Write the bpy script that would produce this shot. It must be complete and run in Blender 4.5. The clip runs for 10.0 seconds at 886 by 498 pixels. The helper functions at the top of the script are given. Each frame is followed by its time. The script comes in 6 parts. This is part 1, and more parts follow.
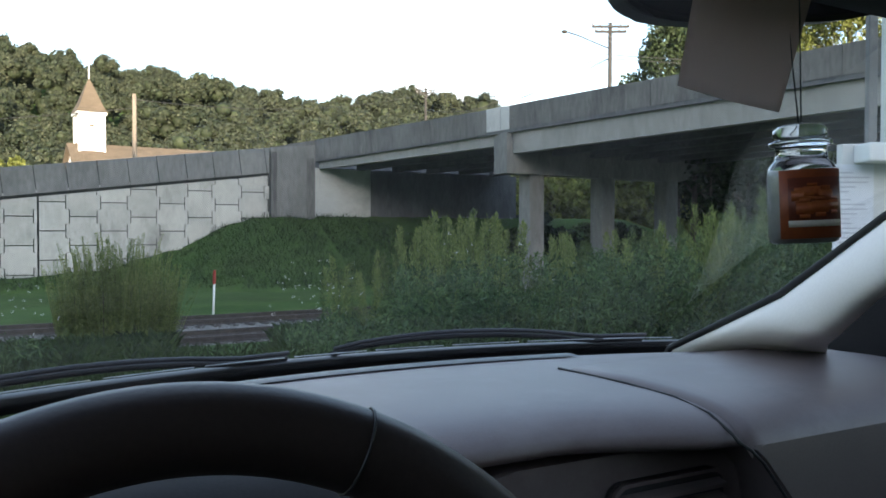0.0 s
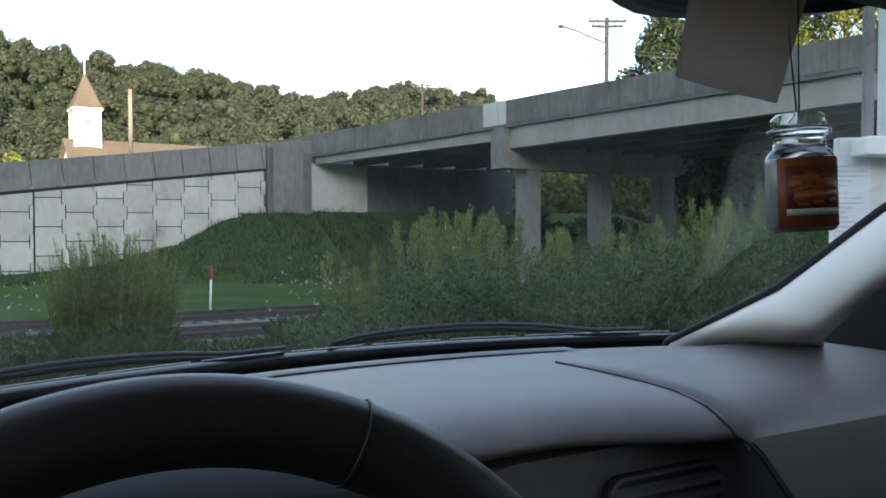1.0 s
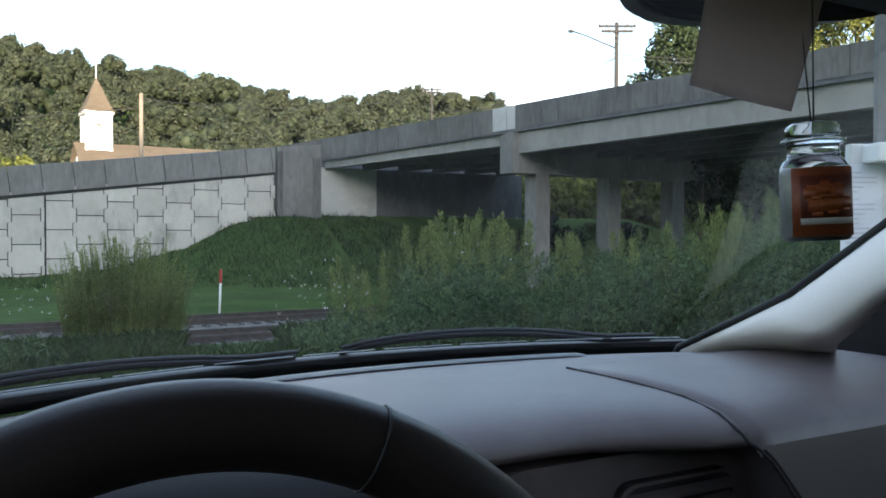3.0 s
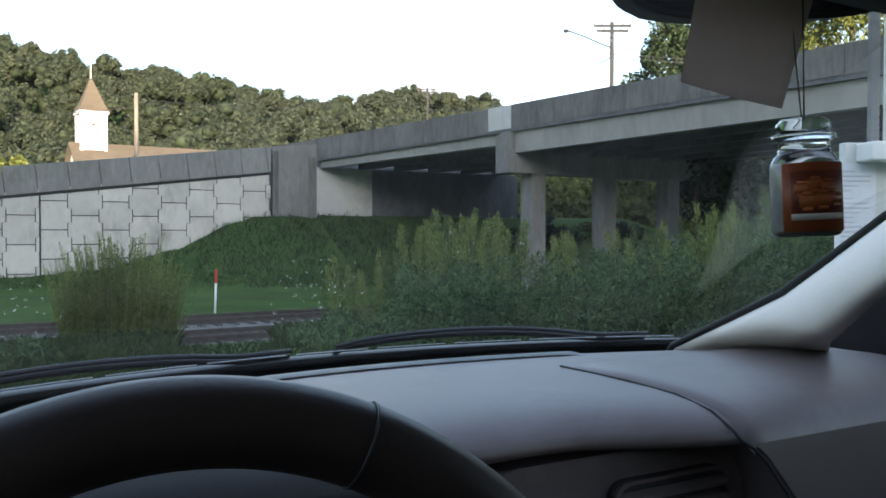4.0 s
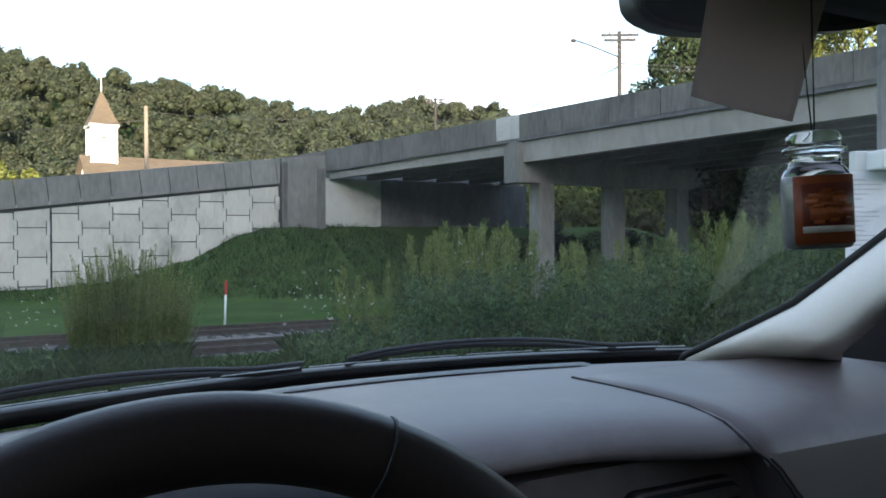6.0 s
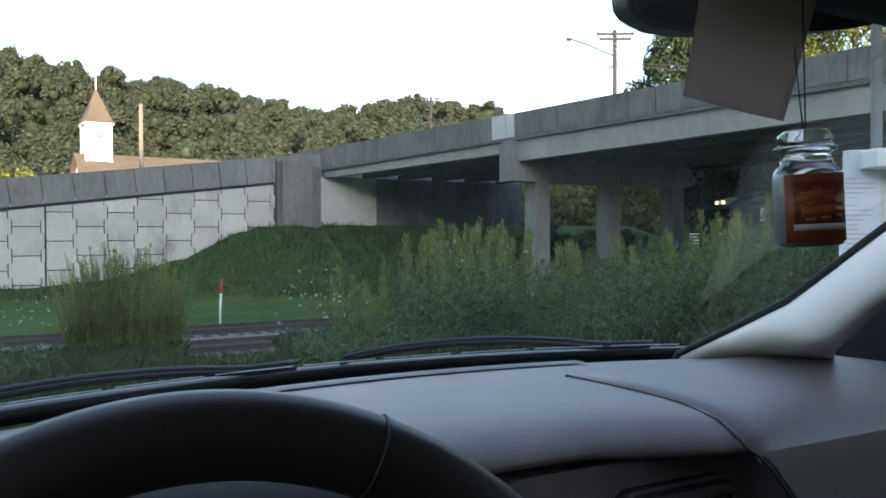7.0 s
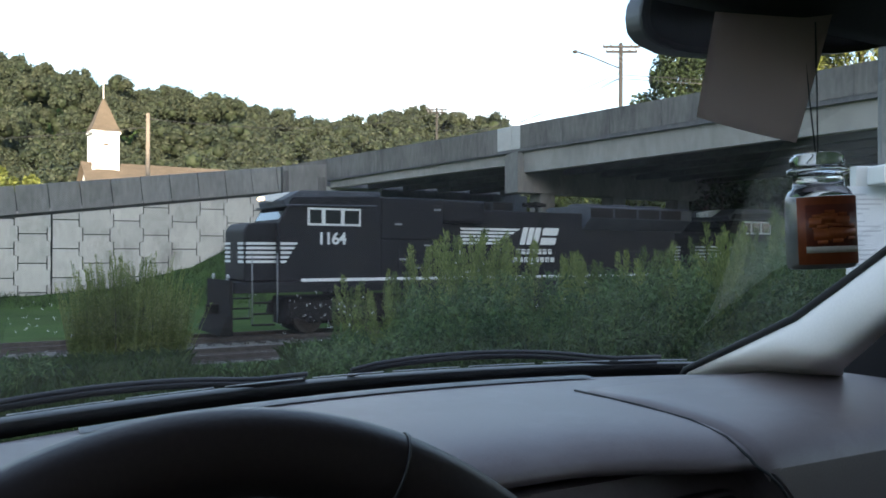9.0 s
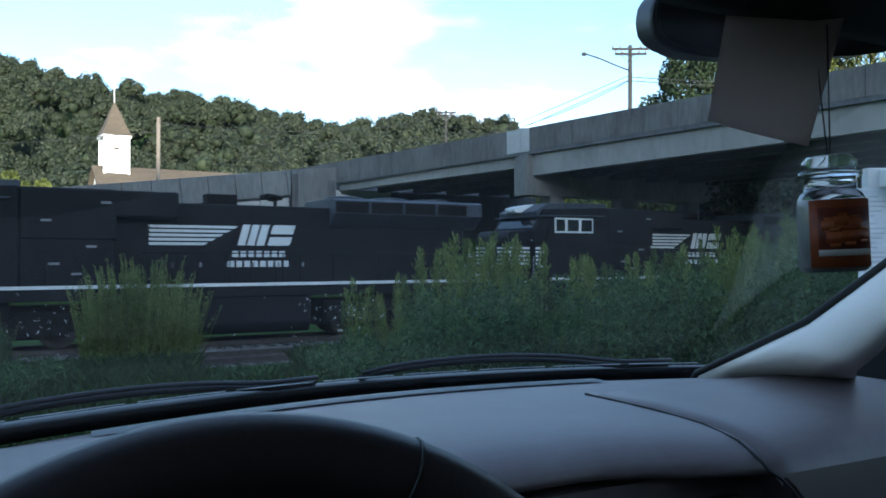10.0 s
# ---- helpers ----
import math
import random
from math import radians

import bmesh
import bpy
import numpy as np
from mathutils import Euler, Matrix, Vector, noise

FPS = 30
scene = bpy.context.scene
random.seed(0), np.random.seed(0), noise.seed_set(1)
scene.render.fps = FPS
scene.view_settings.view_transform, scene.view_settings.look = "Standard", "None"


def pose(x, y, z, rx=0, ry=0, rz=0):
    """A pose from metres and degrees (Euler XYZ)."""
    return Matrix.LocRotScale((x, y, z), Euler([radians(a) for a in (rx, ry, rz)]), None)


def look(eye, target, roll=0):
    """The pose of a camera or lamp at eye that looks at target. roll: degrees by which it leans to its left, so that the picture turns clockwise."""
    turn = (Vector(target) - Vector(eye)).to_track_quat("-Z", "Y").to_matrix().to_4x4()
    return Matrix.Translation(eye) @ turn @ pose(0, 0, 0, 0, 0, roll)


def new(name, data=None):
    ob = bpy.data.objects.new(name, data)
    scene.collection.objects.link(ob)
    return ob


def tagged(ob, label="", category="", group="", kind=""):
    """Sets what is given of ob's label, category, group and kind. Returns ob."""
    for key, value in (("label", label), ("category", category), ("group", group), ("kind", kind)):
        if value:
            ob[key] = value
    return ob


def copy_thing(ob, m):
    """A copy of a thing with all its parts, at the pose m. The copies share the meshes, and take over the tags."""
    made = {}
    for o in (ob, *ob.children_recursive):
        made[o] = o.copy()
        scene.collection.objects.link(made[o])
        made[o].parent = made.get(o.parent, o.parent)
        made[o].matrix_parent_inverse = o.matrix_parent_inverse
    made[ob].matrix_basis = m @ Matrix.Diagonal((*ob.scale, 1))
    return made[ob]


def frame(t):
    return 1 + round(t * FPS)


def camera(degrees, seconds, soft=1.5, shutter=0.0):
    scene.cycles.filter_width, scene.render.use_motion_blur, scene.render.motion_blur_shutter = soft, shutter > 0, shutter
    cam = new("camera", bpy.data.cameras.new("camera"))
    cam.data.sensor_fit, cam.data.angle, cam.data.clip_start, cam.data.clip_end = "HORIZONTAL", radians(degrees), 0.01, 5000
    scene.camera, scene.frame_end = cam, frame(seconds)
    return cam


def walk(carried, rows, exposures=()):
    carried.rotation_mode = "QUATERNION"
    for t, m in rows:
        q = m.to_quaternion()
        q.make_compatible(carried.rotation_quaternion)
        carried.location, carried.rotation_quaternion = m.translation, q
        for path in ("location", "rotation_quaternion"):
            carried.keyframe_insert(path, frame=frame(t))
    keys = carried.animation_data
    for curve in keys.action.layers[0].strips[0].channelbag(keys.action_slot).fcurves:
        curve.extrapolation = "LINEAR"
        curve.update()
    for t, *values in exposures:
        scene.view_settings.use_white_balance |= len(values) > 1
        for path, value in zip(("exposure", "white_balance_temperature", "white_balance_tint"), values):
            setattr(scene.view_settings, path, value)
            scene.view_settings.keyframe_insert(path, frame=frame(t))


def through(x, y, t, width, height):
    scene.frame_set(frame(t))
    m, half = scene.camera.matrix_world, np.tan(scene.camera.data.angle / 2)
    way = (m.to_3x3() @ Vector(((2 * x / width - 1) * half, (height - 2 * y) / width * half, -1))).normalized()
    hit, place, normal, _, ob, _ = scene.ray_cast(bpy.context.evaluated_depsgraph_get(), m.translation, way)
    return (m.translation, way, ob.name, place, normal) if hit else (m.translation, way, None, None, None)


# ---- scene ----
# Units: metres. z = 0 is the top of the rails; y points ahead of the car's driver, x to the right.
EYE = (0.0, 0.0, 2.85)

# ---- camera ----
cam = camera(57.2, 10.0, soft=1.7, shutter=0.15)
PATH = [
    (0.0, -0.0001, 0.0025, 0.0018, 0.04, -1.22, -0.06),
    (0.5, 0.0011, 0.0052, -0.0004, -0.03, -1.33, 0.10),
    (1.0, 0.0001, 0.0056, -0.0004, -0.18, -1.56, 0.04),
    (1.5, -0.0043, 0.0029, 0.0011, -0.01, -1.49, -0.14),
    (2.0, -0.0002, 0.0065, -0.0009, 0.01, -1.62, -0.11),
    (3.5, -0.0060, -0.0006, 0.0019, 0.58, -1.12, -0.21),
    (4.0, -0.0009, 0.0021, -0.0005, 0.15, -1.27, -0.10),
    (4.5, 0.0000, 0.0000, 0.0000, 0.00, -1.24, 0.00),
    (5.0, -0.0044, -0.0036, 0.0030, 0.58, -0.66, 0.21),
    (5.5, -0.0050, -0.0031, 0.0027, 0.88, -0.53, 0.26),
    (7.0, -0.0027, -0.0058, 0.0027, 0.45, -0.66, 0.26),
    (7.5, -0.0028, -0.0042, 0.0018, 0.64, -0.28, 0.23),
    (8.0, -0.0028, -0.0056, 0.0020, 0.42, -0.36, 0.08),
    (8.5, -0.0051, -0.0053, 0.0032, 0.49, -0.23, -0.08),
    (9.0, -0.0106, -0.0126, 0.0078, 0.78, 0.10, -0.23),
    (9.5, -0.0087, -0.0108, 0.0071, 1.07, 0.28, -0.32),
    (10.0, -0.0119, -0.0138, 0.0089, 1.44, 0.30, -0.12),
]
EXPOSURES = [(0.0, 2.12, 6600, 11), (8.6, 2.12, 6600, 11), (9.0, 2.02, 6500, 11), (9.3, 1.72, 5900, 8), (9.6, 1.57, 5450, 5), (10.0, 1.52, 5350, 5)]
walk(cam, [(t, pose(EYE[0] + x, EYE[1] + y, EYE[2] + z, 90 + pitch, roll, yaw))
           for t, x, y, z, yaw, pitch, roll in PATH], EXPOSURES)

# ---- world and sun ----
SUN_ELEV, SUN_AZ = radians(11.0), radians(165.0)   # azimuth clockwise from +y: behind and to the right


def make_world():
    w = bpy.data.worlds.new("evening_sky")
    scene.world = w
    w.use_nodes = True
    nt = w.node_tree
    n, l = nt.nodes, nt.links
    n.clear()
    out = n.new("ShaderNodeOutputWorld")
    bg = n.new("ShaderNodeBackground")
    sky = n.new("ShaderNodeTexSky")
    sky.sky_type = "NISHITA"
    sky.sun_disc = False
    sky.sun_elevation = SUN_ELEV
    sky.sun_rotation = SUN_AZ
    sky.air_density, sky.dust_density, sky.ozone_density = 1.0, 0.6, 1.6
    # thin evening clouds low over the ridge
    co = n.new("ShaderNodeTexCoord")
    mp = n.new("ShaderNodeMapping")
    mp.inputs["Scale"].default_value = (1.0, 1.0, 3.4)
    noi = n.new("ShaderNodeTexNoise")
    noi.inputs["Scale"].default_value = 3.2
    noi.inputs["Detail"].default_value = 7
    noi.inputs["Roughness"].default_value = 0.58
    ramp = n.new("ShaderNodeValToRGB")
    ramp.color_ramp.elements[0].position = 0.50
    ramp.color_ramp.elements[0].color = (0.06, 0.06, 0.06, 1)
    ramp.color_ramp.elements[1].position = 0.74
    mix = n.new("ShaderNodeMix")
    mix.data_type = "RGBA"
    # cloud takes the brightness of the sky behind it, so it glows towards the sunset
    grey = n.new("ShaderNodeRGBToBW")
    lift = n.new("ShaderNodeMath")
    lift.operation = "MULTIPLY_ADD"
    lift.inputs[1].default_value, lift.inputs[2].default_value = 1.5, 1.1
    tint = n.new("ShaderNodeMix")
    tint.data_type = "RGBA"
    tint.blend_type = "MULTIPLY"
    tint.inputs["Factor"].default_value = 1.0
    tint.inputs["B"].default_value = (0.96, 0.985, 1.04, 1)
    l.new(sky.outputs["Color"], grey.inputs["Color"])
    l.new(grey.outputs["Val"], lift.inputs[0])
    l.new(lift.outputs[0], tint.inputs["A"])
    l.new(tint.outputs["Result"], mix.inputs["B"])
    l.new(co.outputs["Generated"], mp.inputs["Vector"])
    l.new(mp.outputs["Vector"], noi.inputs["Vector"])
    l.new(noi.outputs["Fac"], ramp.inputs["Fac"])
    l.new(ramp.outputs["Color"], mix.inputs["Factor"])
    l.new(sky.outputs["Color"], mix.inputs["A"])
    l.new(mix.outputs["Result"], bg.inputs["Color"])
    bg.inputs["Strength"].default_value = 0.15
    l.new(bg.outputs["Background"], out.inputs["Surface"])


make_world()
sun_data = bpy.data.lights.new("sun", "SUN")
sun_data.energy = 4.8
sun_data.angle = radians(0.6)
sun_data.color = (1.0, 0.84, 0.64)
sun = new("sun", sun_data)
sun_dir = Vector((math.sin(SUN_AZ) * math.cos(SUN_ELEV), math.cos(SUN_AZ) * math.cos(SUN_ELEV), math.sin(SUN_ELEV)))
sun.matrix_world = look(sun_dir * 200, (0, 0, 0))


# ---- materials ----
def mat(name, c1, c2, scale=4.0, rough=0.8, bump=0.2, metal=0.0, fine=8.0, c3=None, stretch=(1, 1, 1), coat=0.0,
        island=0.0, spec=0.5, dist=0.01):
    """Two scales of noise mix c1 and c2 (and stains of c3); fine noise gives relief."""
    m = bpy.data.materials.new(name)
    m.use_nodes = True
    nt = m.node_tree
    n, l = nt.nodes, nt.links
    b = n["Principled BSDF"]
    b.inputs["Roughness"].default_value = rough
    b.inputs["Metallic"].default_value = metal
    b.inputs["Coat Weight"].default_value = coat
    b.inputs["Specular IOR Level"].default_value = spec
    co = n.new("ShaderNodeTexCoord")
    mp = n.new("ShaderNodeMapping")
    mp.inputs["Scale"].default_value = stretch
    l.new(co.outputs["Object"], mp.inputs["Vector"])
    big = n.new("ShaderNodeTexNoise")
    big.inputs["Scale"].default_value = scale
    big.inputs["Detail"].default_value = 5
    l.new(mp.outputs["Vector"], big.inputs["Vector"])
    small = n.new("ShaderNodeTexNoise")
    small.inputs["Scale"].default_value = scale * fine
    small.inputs["Detail"].default_value = 4
    l.new(mp.outputs["Vector"], small.inputs["Vector"])
    add = n.new("ShaderNodeMath")
    add.operation = "MULTIPLY_ADD"
    add.inputs[1].default_value = 0.45
    l.new(small.outputs["Fac"], add.inputs[0])
    half = n.new("ShaderNodeMath")
    half.operation = "MULTIPLY"
    half.inputs[1].default_value = 0.55
    l.new(big.outputs["Fac"], half.inputs[0])
    l.new(half.outputs[0], add.inputs[2])
    ramp = n.new("ShaderNodeValToRGB")
    ramp.color_ramp.elements[0].position, ramp.color_ramp.elements[0].color = 0.36, (*c1, 1)
    ramp.color_ramp.elements[1].position, ramp.color_ramp.elements[1].color = 0.64, (*c2, 1)
    l.new(add.outputs[0], ramp.inputs["Fac"])
    col = ramp.outputs["Color"]
    if c3:
        st = n.new("ShaderNodeTexNoise")
        st.inputs["Scale"].default_value = scale * 0.6
        st.inputs["Detail"].default_value = 8
        st.inputs["Roughness"].default_value = 0.7
        l.new(mp.outputs["Vector"], st.inputs["Vector"])
        r2 = n.new("ShaderNodeValToRGB")
        r2.color_ramp.elements[0].position, r2.color_ramp.elements[1].position = 0.52, 0.68
        l.new(st.outputs["Fac"], r2.inputs["Fac"])
        mx = n.new("ShaderNodeMix")
        mx.data_type = "RGBA"
        mx.inputs["B"].default_value = (*c3, 1)
        l.new(r2.outputs["Color"], mx.inputs["Factor"])
        l.new(col, mx.inputs["A"])
        col = mx.outputs["Result"]
    if island:
        geo = n.new("ShaderNodeNewGeometry")
        oi = n.new("ShaderNodeObjectInfo")
        sm = n.new("ShaderNodeMath")
        sm.operation = "ADD"
        l.new(geo.outputs["Random Per Island"], sm.inputs[0])
        l.new(oi.outputs["Random"], sm.inputs[1])
        fr = n.new("ShaderNodeMath")
        fr.operation = "FRACT"
        l.new(sm.outputs[0], fr.inputs[0])
        rg = n.new("ShaderNodeMapRange")
        rg.inputs["To Min"].default_value, rg.inputs["To Max"].default_value = 1 - island, 1 + island
        l.new(fr.outputs[0], rg.inputs["Value"])
        hv = n.new("ShaderNodeHueSaturation")
        l.new(rg.outputs["Result"], hv.inputs["Value"])
        l.new(col, hv.inputs["Color"])
        col = hv.outputs["Color"]
    l.new(col, b.inputs["Base Color"])
    if bump:
        bp = n.new("ShaderNodeBump")
        bp.inputs["Strength"].default_value = bump
        bp.inputs["Distance"].default_value = dist
        l.new(small.outputs["Fac"], bp.inputs["Height"])
        l.new(bp.outputs["Normal"], b.inputs["Normal"])
    return m


def leaf_mat(name, c1, c2, island=0.35, through=0.35, scale=0.9):
    m = mat(name, c1, c2, scale, 0.6, 0.0, island=island, spec=0.15)
    nt = m.node_tree
    n, l = nt.nodes, nt.links
    b = n["Principled BSDF"]
    tr = n.new("ShaderNodeBsdfTranslucent")
    src = b.inputs["Base Color"].links[0].from_socket
    l.new(src, tr.inputs["Color"])
    mx = n.new("ShaderNodeMixShader")
    mx.inputs[0].default_value = through
    l.new(b.outputs[0], mx.inputs[1])
    l.new(tr.outputs[0], mx.inputs[2])
    l.new(mx.outputs[0], n["Material Output"].inputs["Surface"])
    return m


def glow_mat(name, color, strength):
    m = bpy.data.materials.new(name)
    m.use_nodes = True
    b = m.node_tree.nodes["Principled BSDF"]
    b.inputs["Emission Color"].default_value = (*color, 1)
    b.inputs["Emission Strength"].default_value = strength
    return m


def glass_mat(name, tint=(1, 1, 1), dust=0.0, gloss=0.06, dust_color=(0.5, 0.52, 0.55)):
    """Clear pane: passes light straight through, mirrors a little, with a film of dust in smears."""
    m = bpy.data.materials.new(name)
    m.use_nodes = True
    nt = m.node_tree
    n, l = nt.nodes, nt.links
    n.remove(n["Principled BSDF"])
    tr = n.new("ShaderNodeBsdfTransparent")
    tr.inputs["Color"].default_value = (*tint, 1)
    gl = n.new("ShaderNodeBsdfGlossy")
    gl.inputs["Roughness"].default_value = 0.02
    fr = n.new("ShaderNodeFresnel")
    fr.inputs["IOR"].default_value = 1.25
    sc = n.new("ShaderNodeMath")
    sc.operation = "MULTIPLY"
    sc.inputs[1].default_value = gloss / 0.06 * 0.5
    l.new(fr.outputs[0], sc.inputs[0])
    mx = n.new("ShaderNodeMixShader")
    l.new(sc.outputs[0], mx.inputs[0])
    l.new(tr.outputs[0], mx.inputs[1])
    l.new(gl.outputs[0], mx.inputs[2])
    last = mx
    if dust:
        df = n.new("ShaderNodeBsdfDiffuse")
        df.inputs["Color"].default_value = (*dust_color, 1)
        co = n.new("ShaderNodeTexCoord")
        mp = n.new("ShaderNodeMapping")
        mp.inputs["Rotation"].default_value = (0, 0, 0.35)
        mp.inputs["Scale"].default_value = (1.0, 2.6, 1.0)
        no = n.new("ShaderNodeTexNoise")
        no.inputs["Scale"].default_value = 3.5
        no.inputs["Detail"].default_value = 6
        no.inputs["Roughness"].default_value = 0.62
        l.new(co.outputs["Object"], mp.inputs["Vector"])
        l.new(mp.outputs["Vector"], no.inputs["Vector"])
        mr = n.new("ShaderNodeMapRange")
        mr.inputs["From Min"].default_value, mr.inputs["From Max"].default_value = 0.35, 0.75
        mr.inputs["To Min"].default_value, mr.inputs["To Max"].default_value = dust * 0.35, dust * 1.7
        l.new(no.outputs["Fac"], mr.inputs["Value"])
        m2 = n.new("ShaderNodeMixShader")
        l.new(mr.outputs["Result"], m2.inputs[0])
        l.new(mx.outputs[0], m2.inputs[1])
        l.new(df.outputs[0], m2.inputs[2])
        last = m2
    l.new(last.outputs[0], n["Material Output"].inputs["Surface"])
    return m


def clear_mat(name):
    m = bpy.data.materials.new(name)
    m.use_nodes = True
    b = m.node_tree.nodes["Principled BSDF"]
    b.inputs["Base Color"].default_value = (0.97, 0.98, 0.98, 1)
    b.inputs["Transmission Weight"].default_value = 1.0
    b.inputs["Roughness"].default_value = 0.04
    b.inputs["IOR"].default_value = 1.47
    return m


